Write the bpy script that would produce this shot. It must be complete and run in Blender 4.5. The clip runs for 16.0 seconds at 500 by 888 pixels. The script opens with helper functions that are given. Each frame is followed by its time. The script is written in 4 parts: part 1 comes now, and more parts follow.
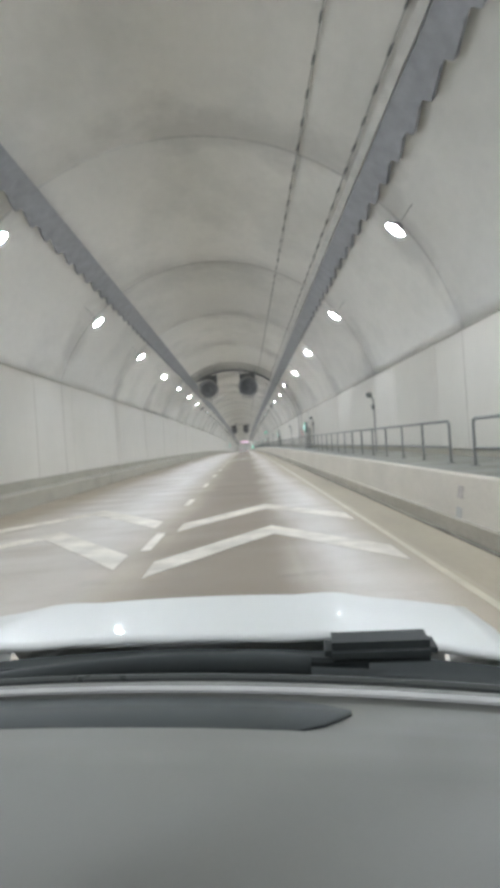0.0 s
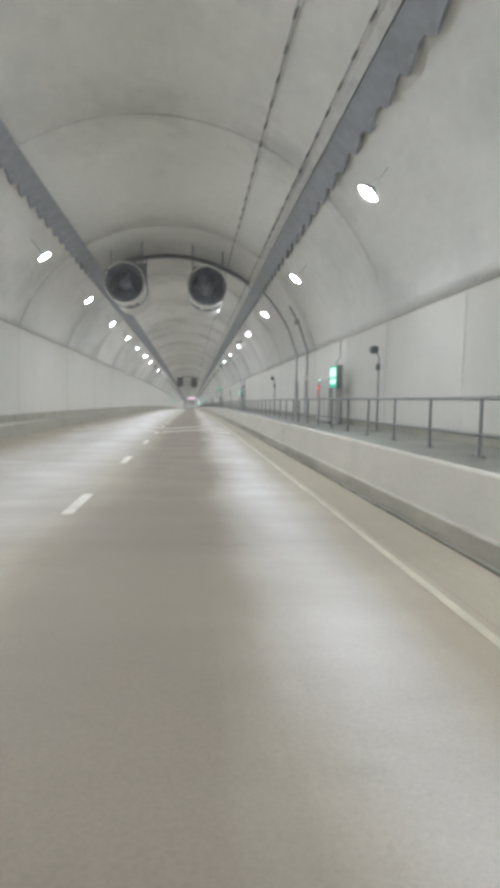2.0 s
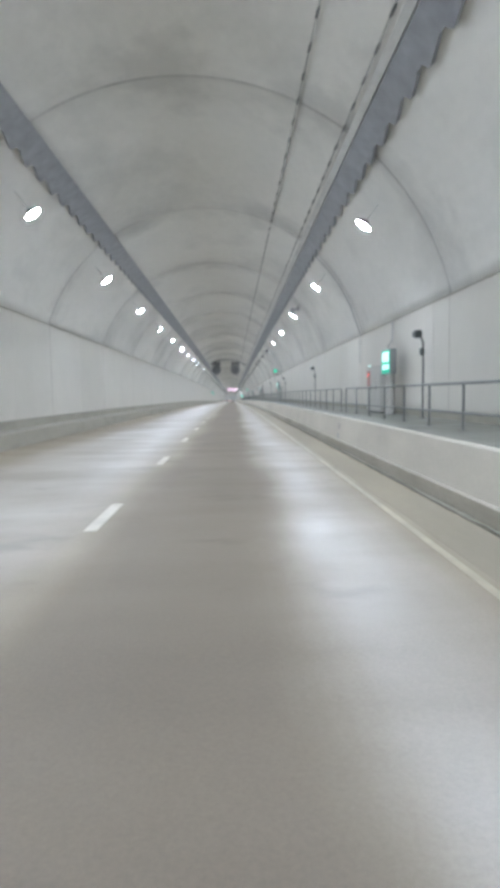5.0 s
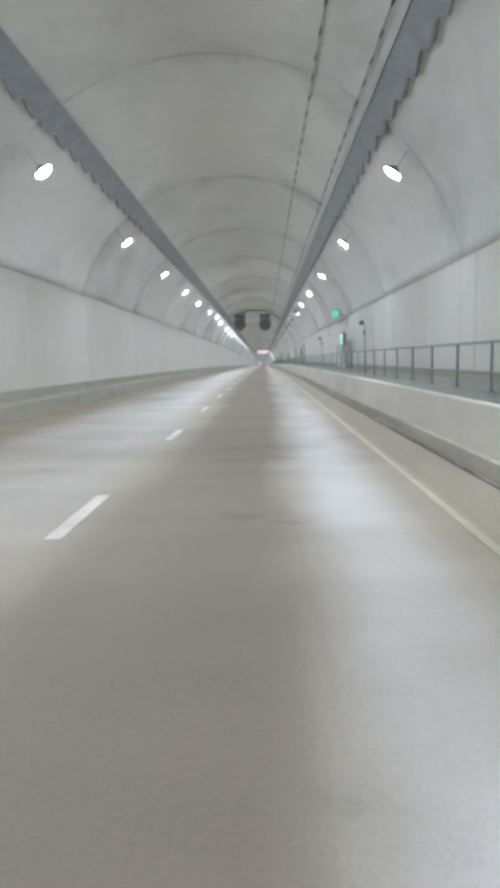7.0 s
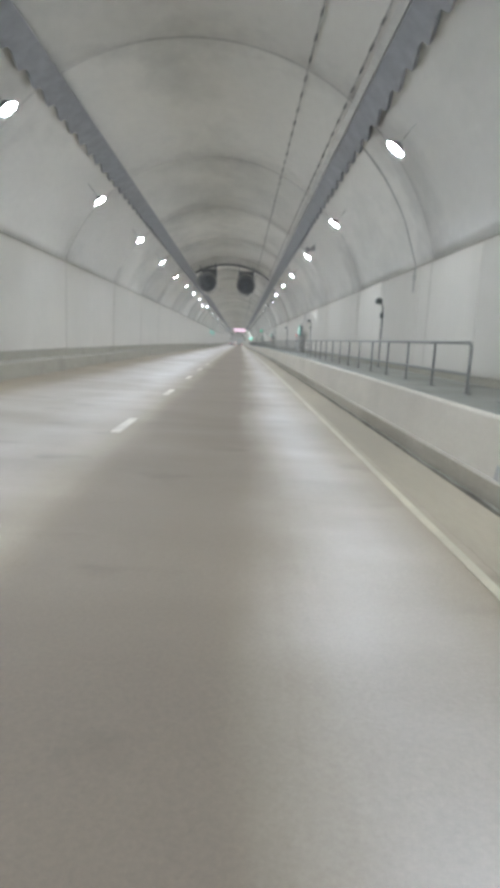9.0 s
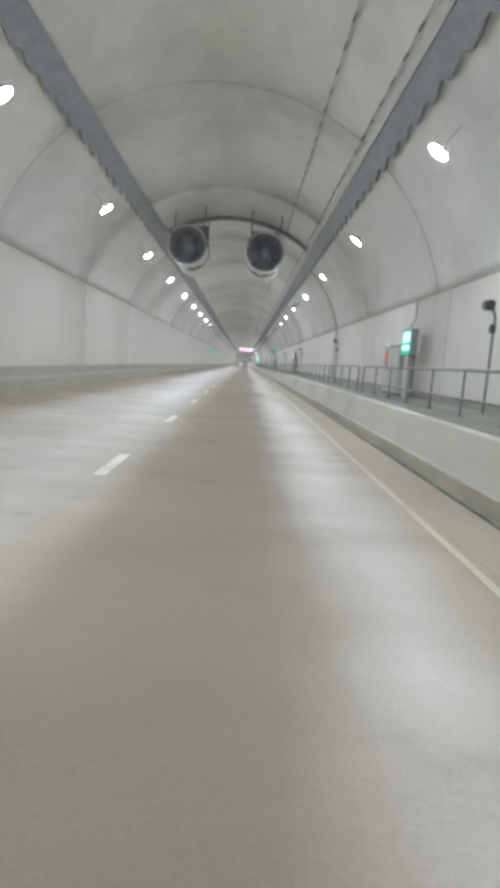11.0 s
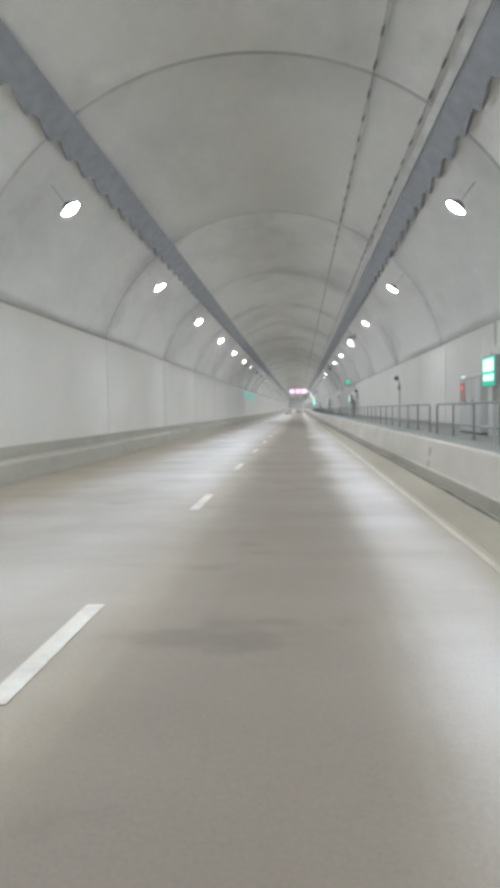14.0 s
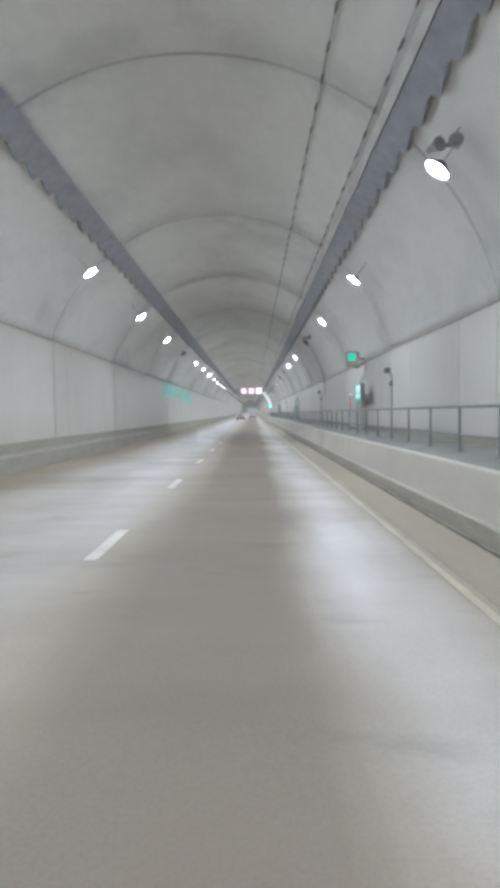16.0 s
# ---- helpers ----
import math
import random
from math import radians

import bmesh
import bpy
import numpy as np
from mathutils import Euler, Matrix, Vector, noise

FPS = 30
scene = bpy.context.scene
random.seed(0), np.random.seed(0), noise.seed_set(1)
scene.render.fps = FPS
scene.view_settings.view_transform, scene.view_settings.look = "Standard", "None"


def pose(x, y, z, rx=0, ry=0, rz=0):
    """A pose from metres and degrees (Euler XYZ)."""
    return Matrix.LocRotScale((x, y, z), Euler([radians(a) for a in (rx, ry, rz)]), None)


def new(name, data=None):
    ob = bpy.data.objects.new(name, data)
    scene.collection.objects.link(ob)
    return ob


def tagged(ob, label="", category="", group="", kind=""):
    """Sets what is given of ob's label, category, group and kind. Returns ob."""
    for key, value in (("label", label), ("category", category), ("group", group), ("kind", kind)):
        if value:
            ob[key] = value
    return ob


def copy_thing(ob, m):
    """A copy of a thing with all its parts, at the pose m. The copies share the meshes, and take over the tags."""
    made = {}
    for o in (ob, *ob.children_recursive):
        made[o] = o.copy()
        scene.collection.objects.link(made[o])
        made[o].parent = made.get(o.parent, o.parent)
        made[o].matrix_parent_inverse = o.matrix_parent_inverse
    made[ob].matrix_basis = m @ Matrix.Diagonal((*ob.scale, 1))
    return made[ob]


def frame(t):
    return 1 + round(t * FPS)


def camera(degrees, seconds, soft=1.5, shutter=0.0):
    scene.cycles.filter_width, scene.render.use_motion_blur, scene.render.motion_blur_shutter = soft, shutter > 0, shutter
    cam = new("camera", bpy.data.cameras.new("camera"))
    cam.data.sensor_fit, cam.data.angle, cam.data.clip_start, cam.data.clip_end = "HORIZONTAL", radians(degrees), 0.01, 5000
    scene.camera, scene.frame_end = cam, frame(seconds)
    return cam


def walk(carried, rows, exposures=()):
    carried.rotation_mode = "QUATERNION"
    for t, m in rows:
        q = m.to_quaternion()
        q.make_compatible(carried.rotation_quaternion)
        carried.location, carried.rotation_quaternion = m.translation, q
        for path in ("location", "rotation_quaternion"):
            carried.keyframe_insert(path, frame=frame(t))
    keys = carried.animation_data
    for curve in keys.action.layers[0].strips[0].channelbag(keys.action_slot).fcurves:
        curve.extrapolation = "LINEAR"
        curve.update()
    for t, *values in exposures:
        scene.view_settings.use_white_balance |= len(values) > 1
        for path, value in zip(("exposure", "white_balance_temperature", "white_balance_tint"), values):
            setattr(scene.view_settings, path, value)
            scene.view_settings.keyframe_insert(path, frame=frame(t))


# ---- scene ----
cam = camera(45.62, 16.0, soft=5.4)
PATH = [
    (0.0, pose(-0.092, 0.000, 1.490, 89.753, 3.987, -0.451)),
    (0.5, pose(-0.088, 6.438, 1.479, 89.281, 2.863, -1.274)),
    (1.0, pose(-0.083, 12.888, 1.470, 88.298, -1.291, -4.792)),
    (1.5, pose(-0.082, 19.360, 1.468, 86.157, -2.010, -5.568)),
    (2.0, pose(-0.088, 25.911, 1.472, 85.722, -1.372, -5.560)),
    (2.5, pose(-0.113, 32.553, 1.470, 84.642, -2.903, -3.098)),
    (3.0, pose(-0.137, 38.989, 1.447, 83.998, 0.381, -0.162)),
    (3.5, pose(-0.164, 45.338, 1.414, 85.314, -2.486, 0.317)),
    (4.0, pose(-0.165, 51.754, 1.384, 84.712, -1.524, -1.070)),
    (4.5, pose(-0.113, 58.100, 1.352, 85.588, -0.476, -0.795)),
    (5.0, pose(-0.050, 64.464, 1.314, 84.740, 0.945, -1.595)),
    (5.2, pose(-0.024, 67.074, 1.293, 84.769, -1.062, -0.320)),
    (7.3, pose(0.176, 95.152, 1.052, 81.063, 2.089, 1.458)),
    (7.5, pose(0.187, 97.857, 1.029, 81.032, 0.907, 1.182)),
    (8.0, pose(0.196, 104.666, 0.977, 80.748, -1.448, -1.020)),
    (8.5, pose(0.178, 111.432, 0.922, 80.185, 3.065, -1.386)),
    (8.7, pose(0.160, 114.103, 0.895, 79.170, -2.293, -1.068)),
    (10.8, pose(-0.089, 142.380, 0.526, 82.248, -3.873, -0.423)),
    (11.0, pose(-0.112, 145.095, 0.493, 81.285, -4.464, -0.315)),
    (11.5, pose(-0.154, 151.851, 0.427, 82.211, -2.374, 0.870)),
    (12.0, pose(-0.183, 158.535, 0.370, 86.823, 0.697, 2.259)),
    (12.5, pose(-0.181, 165.270, 0.306, 84.565, 0.053, 2.708)),
    (13.0, pose(-0.165, 172.255, 0.208, 85.156, 1.565, 4.423)),
    (13.5, pose(-0.141, 179.336, 0.085, 84.485, 1.435, 4.237)),
    (14.0, pose(-0.136, 186.437, -0.062, 85.632, 1.187, 4.767)),
    (14.5, pose(-0.141, 193.553, -0.216, 84.302, 1.177, 2.967)),
    (15.0, pose(-0.138, 200.577, -0.354, 85.337, 0.541, -1.616)),
    (15.5, pose(-0.118, 207.483, -0.483, 87.975, 1.858, 1.700)),
    (16.0, pose(-0.091, 214.309, -0.614, 85.953, 0.865, 0.357)),
]
# the clip camera's exposure and white balance drift a little
BALANCE = [
    (0, 0.08, 6060, 9), (0.5, 0.06, 5940, 9), (1, -0.01, 5920, 9), (1.5, -0.01, 5960, 9), (2, 0.00, 6040, 9), (2.5, 0.00, 6050, 9.5),
    (3, 0.00, 5810, 10), (3.5, -0.02, 5730, 10), (4, -0.04, 5805, 9), (4.5, 0.00, 6100, 9), (5, 0.05, 5700, 9), (7.5, -0.05, 5780, 9),
    (8, -0.09, 5815, 9), (8.5, -0.08, 5940, 9), (11, 0.00, 5940, 9), (11.5, 0.05, 6020, 9.5), (12, 0.15, 5920, 9), (12.5, 0.12, 5570, 11.5),
    (13, 0.08, 5640, 12), (13.5, 0.00, 5760, 10.5), (14, 0.07, 5925, 9.5), (14.5, 0.10, 5840, 9.5), (15, 0.10, 5705, 10), (15.5, 0.10, 5700, 9),
    (16, 0.0, 5730, 10),
]
walk(cam, PATH, BALANCE)

# ---- world and exposure ----
scene.view_settings.exposure = 0.0
world = bpy.data.worlds.new("world")
world.use_nodes = True
scene.world = world
world.node_tree.nodes["Background"].inputs[0].default_value = (0.5, 0.55, 0.6, 1)
world.node_tree.nodes["Background"].inputs[1].default_value = 0.05

# ---- the tunnel's alignment: a gentle crest, then a sag ----
KX, KZ, KS, YS = -8.6e-06, -9.405e-05, 0.3e-04, 214.0
Y_BEGIN, Y_END = -40.0, 640.0


def rise(y):
    if y < 0:
        return 0.0
    if y <= YS:
        return KZ * y * y / 2
    return KZ * YS * YS / 2 + KZ * YS * (y - YS) + KS * (y - YS) ** 2 / 2


def grade(y):
    if y < 0:
        return 0.0
    return KZ * y if y <= YS else KZ * YS + KS * (y - YS)


def on(x, y, z):
    """A point given across, along and above the road."""
    return Vector((x + (KX * y * y / 2 if y > 0 else 0), y, z + rise(y)))


def at(x, y, z, turn=0.0):
    """The pose of a thing that stands there, following the grade."""
    return Matrix.Translation(on(x, y, z)) @ Matrix.Rotation(math.atan(grade(y)), 4, "X") @ Matrix.Rotation(radians(turn), 4, "Z")


RING_0, RING = 13.4, 9.25


# ---- materials ----
def nodes_of(name):
    m = bpy.data.materials.new(name)
    m.use_nodes = True
    return m, m.node_tree.nodes, m.node_tree.links, m.node_tree.nodes["Principled BSDF"]


def surface(name, colour, rough=0.6, metal=0.0, var=0.12, scale=2.0, stretch=(1, 1, 1), fine=40.0, bump=0.15, bump_dist=0.004,
            rough_var=0.1, per_object=0.0, stain=None, stain_amount=0.0, stain_scale=0.4, spec=0.5, coat=0.0, rings=0.0):
    """A surface with variation at two scales, relief and optional stains."""
    m, n, l, b = nodes_of(name)
    tc = n.new("ShaderNodeTexCoord")
    mp = n.new("ShaderNodeMapping")
    mp.inputs["Scale"].default_value = stretch
    l.new(tc.outputs["Object"], mp.inputs[0])
    big = n.new("ShaderNodeTexNoise")
    big.inputs["Scale"].default_value, big.inputs["Detail"].default_value = scale, 5
    l.new(mp.outputs[0], big.inputs["Vector"])
    small = n.new("ShaderNodeTexNoise")
    small.inputs["Scale"].default_value, small.inputs["Detail"].default_value = fine, 4
    l.new(mp.outputs[0], small.inputs["Vector"])
    add = n.new("ShaderNodeMath")
    add.operation = "MULTIPLY_ADD"
    l.new(small.outputs[0], add.inputs[0])
    add.inputs[1].default_value = 0.35
    l.new(big.outputs[0], add.inputs[2])
    ramp = n.new("ShaderNodeMapRange")
    ramp.inputs["From Min"].default_value, ramp.inputs["From Max"].default_value = 0.4, 0.95
    ramp.inputs["To Min"].default_value, ramp.inputs["To Max"].default_value = 1 - var, 1 + var
    l.new(add.outputs[0], ramp.inputs["Value"])
    value = ramp.outputs[0]
    if per_object:
        info = n.new("ShaderNodeObjectInfo")
        r = n.new("ShaderNodeMapRange")
        r.inputs["To Min"].default_value, r.inputs["To Max"].default_value = 1 - per_object, 1 + per_object
        l.new(info.outputs["Random"], r.inputs["Value"])
        mul = n.new("ShaderNodeMath")
        mul.operation = "MULTIPLY"
        l.new(value, mul.inputs[0])
        l.new(r.outputs[0], mul.inputs[1])
        value = mul.outputs[0]
    if rings:
        sep = n.new("ShaderNodeSeparateXYZ")
        l.new(tc.outputs["Object"], sep.inputs[0])
        index = n.new("ShaderNodeMath")
        index.operation = "MULTIPLY_ADD"
        l.new(sep.outputs[1], index.inputs[0])
        index.inputs[1].default_value, index.inputs[2].default_value = 1 / RING, -RING_0 / RING
        whole = n.new("ShaderNodeMath")
        whole.operation = "FLOOR"
        l.new(index.outputs[0], whole.inputs[0])
        cast = n.new("ShaderNodeTexWhiteNoise")
        cast.noise_dimensions = "1D"
        l.new(whole.outputs[0], cast.inputs["W"])
        r = n.new("ShaderNodeMapRange")
        r.inputs["To Min"].default_value, r.inputs["To Max"].default_value = 1 - rings, 1 + rings
        l.new(cast.outputs["Value"], r.inputs["Value"])
        mul = n.new("ShaderNodeMath")
        mul.operation = "MULTIPLY"
        l.new(value, mul.inputs[0])
        l.new(r.outputs[0], mul.inputs[1])
        value = mul.outputs[0]
        # seepage marks in ragged patches along some of the joints
        near = n.new("ShaderNodeMath")
        near.operation = "PINGPONG"
        l.new(index.outputs[0], near.inputs[0])
        near.inputs[1].default_value = 0.5
        seep = n.new("ShaderNodeTexNoise")
        seep.inputs["Scale"].default_value, seep.inputs["Detail"].default_value, seep.inputs["Roughness"].default_value = 0.34, 6, 0.6
        l.new(tc.outputs["Object"], seep.inputs["Vector"])
        reach = n.new("ShaderNodeMath")
        reach.operation = "MULTIPLY_ADD"
        l.new(near.outputs[0], reach.inputs[0])
        reach.inputs[1].default_value = -0.75
        l.new(seep.outputs[0], reach.inputs[2])
        mark = n.new("ShaderNodeMapRange")
        mark.inputs["From Min"].default_value, mark.inputs["From Max"].default_value = 0.44, 0.58
        mark.inputs["To Min"].default_value, mark.inputs["To Max"].default_value = 1.0, 0.84
        l.new(reach.outputs[0], mark.inputs["Value"])
        mul = n.new("ShaderNodeMath")
        mul.operation = "MULTIPLY"
        l.new(value, mul.inputs[0])
        l.new(mark.outputs[0], mul.inputs[1])
        value = mul.outputs[0]
    col = n.new("ShaderNodeVectorMath")
    col.operation = "SCALE"
    col.inputs[0].default_value = colour
    l.new(value, col.inputs["Scale"])
    out = col.outputs[0]
    if stain:
        sn = n.new("ShaderNodeTexNoise")
        sn.inputs["Scale"].default_value, sn.inputs["Detail"].default_value, sn.inputs["Roughness"].default_value = stain_scale, 7, 0.62
        l.new(mp.outputs[0], sn.inputs["Vector"])
        sr = n.new("ShaderNodeMapRange")
        sr.inputs["From Min"].default_value, sr.inputs["From Max"].default_value = 0.48, 0.72
        sr.inputs["To Max"].default_value = stain_amount
        l.new(sn.outputs[0], sr.inputs["Value"])
        mix = n.new("ShaderNodeMix")
        mix.data_type = "RGBA"
        l.new(sr.outputs[0], mix.inputs["Factor"])
        l.new(out, mix.inputs["A"])
        mix.inputs["B"].default_value = (*stain, 1)
        out = mix.outputs["Result"]
    l.new(out, b.inputs["Base Color"])
    rr = n.new("ShaderNodeMapRange")
    rr.inputs["From Min"].default_value, rr.inputs["From Max"].default_value = 0.4, 0.95
    rr.inputs["To Min"].default_value, rr.inputs["To Max"].default_value = max(0.02, rough - rough_var), min(1, rough + rough_var)
    l.new(add.outputs[0], rr.inputs["Value"])
    l.new(rr.outputs[0], b.inputs["Roughness"])
    b.inputs["Metallic"].default_value = metal
    b.inputs["Specular IOR Level"].default_value = spec
    b.inputs["Coat Weight"].default_value = coat
    if bump:
        bp = n.new("ShaderNodeBump")
        bp.inputs["Strength"].default_value, bp.inputs["Distance"].default_value = bump, bump_dist
        l.new(add.outputs[0], bp.inputs["Height"])
        l.new(bp.outputs[0], b.inputs["Normal"])
    return m


def glowing(name, colour, strength):
    m, n, l, b = nodes_of(name)
    b.inputs["Base Color"].default_value = (*colour, 1)
    b.inputs["Emission Color"].default_value = (*colour, 1)
    b.inputs["Emission Strength"].default_value = strength
    return m


def road_material():
    """Worn concrete carriageway: polished wheel paths with lamp sheen painted in as paler colour, cross grooves and a
    dull oil strip between the paths.
    """
    m, n, l, b = nodes_of("road_concrete")
    tc = n.new("ShaderNodeTexCoord")
    sep = n.new("ShaderNodeSeparateXYZ")
    l.new(tc.outputs["Object"], sep.inputs[0])

    def noise_at(sx, sy, scale, detail=5):
        mp = n.new("ShaderNodeMapping")
        mp.inputs["Scale"].default_value = (sx, sy, 1)
        l.new(tc.outputs["Object"], mp.inputs[0])
        t = n.new("ShaderNodeTexNoise")
        t.inputs["Scale"].default_value, t.inputs["Detail"].default_value = scale, detail
        l.new(mp.outputs[0], t.inputs["Vector"])
        return t.outputs[0]

    def math_(op, a, c, third=None):
        q = n.new("ShaderNodeMath")
        q.operation = op
        for k, v in enumerate((a, c, third)):
            if v is None:
                continue
            if isinstance(v, (int, float)):
                q.inputs[k].default_value = v
            else:
                l.new(v, q.inputs[k])
        return q.outputs[0]

    def band(value, centre, inner, outer):
        d = math_("ABSOLUTE", math_("SUBTRACT", value, centre), 0.0)
        r = n.new("ShaderNodeMapRange")
        r.interpolation_type = "SMOOTHSTEP"
        r.inputs["From Min"].default_value, r.inputs["From Max"].default_value = inner, outer
        r.inputs["To Min"].default_value, r.inputs["To Max"].default_value = 1.0, 0.0
        l.new(d, r.inputs["Value"])
        return r.outputs[0]

    def blend(a, c, factor):
        q = n.new("ShaderNodeMix")
        q.data_type = "RGBA"
        for v, k in ((a, "A"), (c, "B")):
            if isinstance(v, tuple):
                q.inputs[k].default_value = v
            else:
                l.new(v, q.inputs[k])
        l.new(factor, q.inputs["Factor"])
        return q.outputs["Result"]

    along = noise_at(1.4, 0.05, 1.0)
    across = noise_at(0.42, 0.95, 1.0, 6)
    slabs = noise_at(0.12, 0.5, 1.0, 3)
    fine = noise_at(1, 1, 45.0)
    patch = noise_at(0.5, 0.22, 1.0, 6)
    grit = noise_at(1, 1, 150.0, 2)
    marks = n.new("ShaderNodeMapRange")
    marks.interpolation_type = "SMOOTHSTEP"
    marks.inputs["From Min"].default_value, marks.inputs["From Max"].default_value = 0.60, 0.74
    l.new(noise_at(0.75, 1.2, 1.0, 6), marks.inputs["Value"])
    scuff = marks.outputs[0]
    wobble = math_("MULTIPLY_ADD", along, 0.6, -0.3)
    x = math_("ADD", sep.outputs[0], wobble)
    x = math_("ADD", x, math_("MULTIPLY_ADD", patch, 0.9, -0.45))
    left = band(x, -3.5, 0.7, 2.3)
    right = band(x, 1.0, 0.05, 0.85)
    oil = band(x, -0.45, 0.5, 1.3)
    track_sheen = math_("MAXIMUM", left, right)
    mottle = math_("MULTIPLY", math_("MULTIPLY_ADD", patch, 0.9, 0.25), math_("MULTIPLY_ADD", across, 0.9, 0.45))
    track_sheen = math_("MULTIPLY", track_sheen, mottle)
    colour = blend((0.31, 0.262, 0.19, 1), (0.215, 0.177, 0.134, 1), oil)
    # the pale path colour carries reflected lamp light as well as wear
    colour = blend(colour, (0.49, 0.462, 0.425, 1), track_sheen)
    tone = math_("MULTIPLY_ADD", across, 0.30, 0.57)
    tone = math_("MULTIPLY_ADD", slabs, 0.24, tone)
    tone = math_("MULTIPLY_ADD", fine, 0.3, tone)
    tone = math_("MULTIPLY_ADD", grit, 0.22, tone)
    tone = math_("MULTIPLY", tone, math_("MULTIPLY_ADD", scuff, -0.20, 0.93))
    sc = n.new("ShaderNodeVectorMath")
    sc.operation = "SCALE"
    l.new(colour, sc.inputs[0])
    l.new(tone, sc.inputs["Scale"])
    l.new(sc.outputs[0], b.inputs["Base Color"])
    rough = math_("MULTIPLY_ADD", track_sheen, -0.28, 0.63)
    rough = math_("MULTIPLY_ADD", across, -0.12, rough)
    l.new(rough, b.inputs["Roughness"])
    bp = n.new("ShaderNodeBump")
    bp.inputs["Strength"].default_value, bp.inputs["Distance"].default_value = 0.25, 0.006
    l.new(math_("ADD", across, math_("MULTIPLY", fine, 0.4)), bp.inputs["Height"])
    l.new(bp.outputs[0], b.inputs["Normal"])
    return m


ROAD = road_material()
LINING = surface("lining_concrete", (0.80, 0.79, 0.755), 0.95, var=0.07, scale=0.22, fine=5.0, stretch=(1, 0.6, 1), stain=(0.47, 0.475, 0.455), stain_amount=0.6, stain_scale=0.22, bump=0.08, bump_dist=0.008, spec=0.1, rough_var=0.04, rings=0.07)
PANEL = surface("enamel_panel", (0.62, 0.597, 0.54), 0.5, var=0.05, scale=0.5, fine=2.5, per_object=0.008, bump=0, rough_var=0.04, spec=0.25)
PANEL_JOINT = surface("panel_joint_sealant", (0.51, 0.49, 0.445), 0.8, var=0.2, scale=2.0, fine=15)
JOINT = surface("ring_joint_filler", (0.62, 0.615, 0.59), 0.9, var=0.25, scale=0.25, fine=6, spec=0.1, rings=0.12)
KERB = surface("kerb_concrete", (0.40, 0.38, 0.315), 0.8, var=0.22, scale=0.9, fine=25, stain=(0.25, 0.24, 0.20), stain_amount=0.7, stain_scale=0.9, stretch=(1, 0.5, 1), bump=0.3, bump_dist=0.01)
BARRIER = surface("barrier_concrete", (0.60, 0.565, 0.495), 0.8, var=0.1, scale=0.8, fine=18, stain=(0.42, 0.40, 0.355), stain_amount=0.5, stain_scale=0.5, stretch=(1, 0.5, 1), bump=0.15, spec=0.2)
WALKWAY = surface("walkway_concrete", (0.21, 0.212, 0.175), 0.45, var=0.25, scale=1.0, fine=20, stain=(0.11, 0.115, 0.095), stain_amount=0.75, stain_scale=0.6, rough_var=0.15)
SHOULDER = surface("shoulder_concrete", (0.345, 0.305, 0.232), 0.75, var=0.15, scale=0.9, fine=20, stretch=(1, 0.2, 1), stain=(0.27, 0.245, 0.20), stain_amount=0.5, spec=0.2)
GUTTER = surface("gutter_concrete", (0.27, 0.26, 0.215), 0.8, var=0.25, scale=1.2, fine=20, stretch=(1, 0.3, 1), stain=(0.16, 0.155, 0.13), stain_amount=0.7, stain_scale=0.7, spec=0.2)
FOOTING = surface("footing_concrete", (0.43, 0.40, 0.335), 0.8, var=0.2, scale=0.9, fine=18, stretch=(1, 0.35, 1), stain=(0.30, 0.275, 0.225), stain_amount=0.7, stain_scale=0.8, spec=0.2)
GUTTER_DIRT = surface("gutter_dirt", (0.12, 0.11, 0.09), 0.9, var=0.4, scale=3.0, fine=30, spec=0.1)
WHITE_LINE = surface("road_paint_white", (0.70, 0.665, 0.585), 0.6, var=0.2, scale=3.0, fine=30, stain=(0.40, 0.37, 0.31), stain_amount=0.6, stain_scale=1.3, bump=0.1)
WORN_WHITE = surface("worn_paint_white", (0.63, 0.59, 0.51), 0.6, var=0.25, scale=2.0, fine=25, stain=(0.34, 0.31, 0.255), stain_amount=0.7, stain_scale=1.1, bump=0.1)
YELLOW_LINE = surface("road_paint_cream", (0.46, 0.42, 0.32), 0.6, var=0.2, scale=2.0, fine=30, stain=(0.36, 0.325, 0.255), stain_amount=0.9, stain_scale=0.8, bump=0.1)
RAIL = surface("galvanised_rail", (0.27, 0.275, 0.265), 0.5, metal=0.4, var=0.2, scale=4)
STEEL_DARK = surface("cable_tray_steel", (0.36, 0.375, 0.405), 0.6, metal=0.3, var=0.2, scale=3)
STEEL_LIGHT = surface("tray_cover_steel", (0.62, 0.62, 0.60), 0.5, metal=0.1, var=0.15, scale=2)
CABLE = surface("black_cable", (0.05, 0.05, 0.055), 0.6, var=0.2, scale=4)
CLIP = surface("conduit_clip", (0.13, 0.135, 0.135), 0.6, var=0.3, scale=3)
BRACKET = surface("dark_bracket_steel", (0.34, 0.345, 0.36), 0.6, metal=0.2, var=0.2, scale=3)
CONDUIT = surface("grey_conduit", (0.43, 0.43, 0.415), 0.6, metal=0.1, var=0.12, scale=3)
FAN_STEEL = surface("fan_casing_steel", (0.66, 0.65, 0.61), 0.30, metal=0.65, var=0.06, scale=0.8, fine=8, bump=0, rough_var=0.05)
FAN_DARK = surface("fan_interior", (0.44, 0.45, 0.475), 0.6, var=0.2, scale=3)
HOUSING = surface("lamp_housing", (0.16, 0.165, 0.17), 0.5, metal=0.4, var=0.1, scale=6)
CABINET = surface("grey_cabinet_paint", (0.49, 0.485, 0.455), 0.45, var=0.08, scale=3)
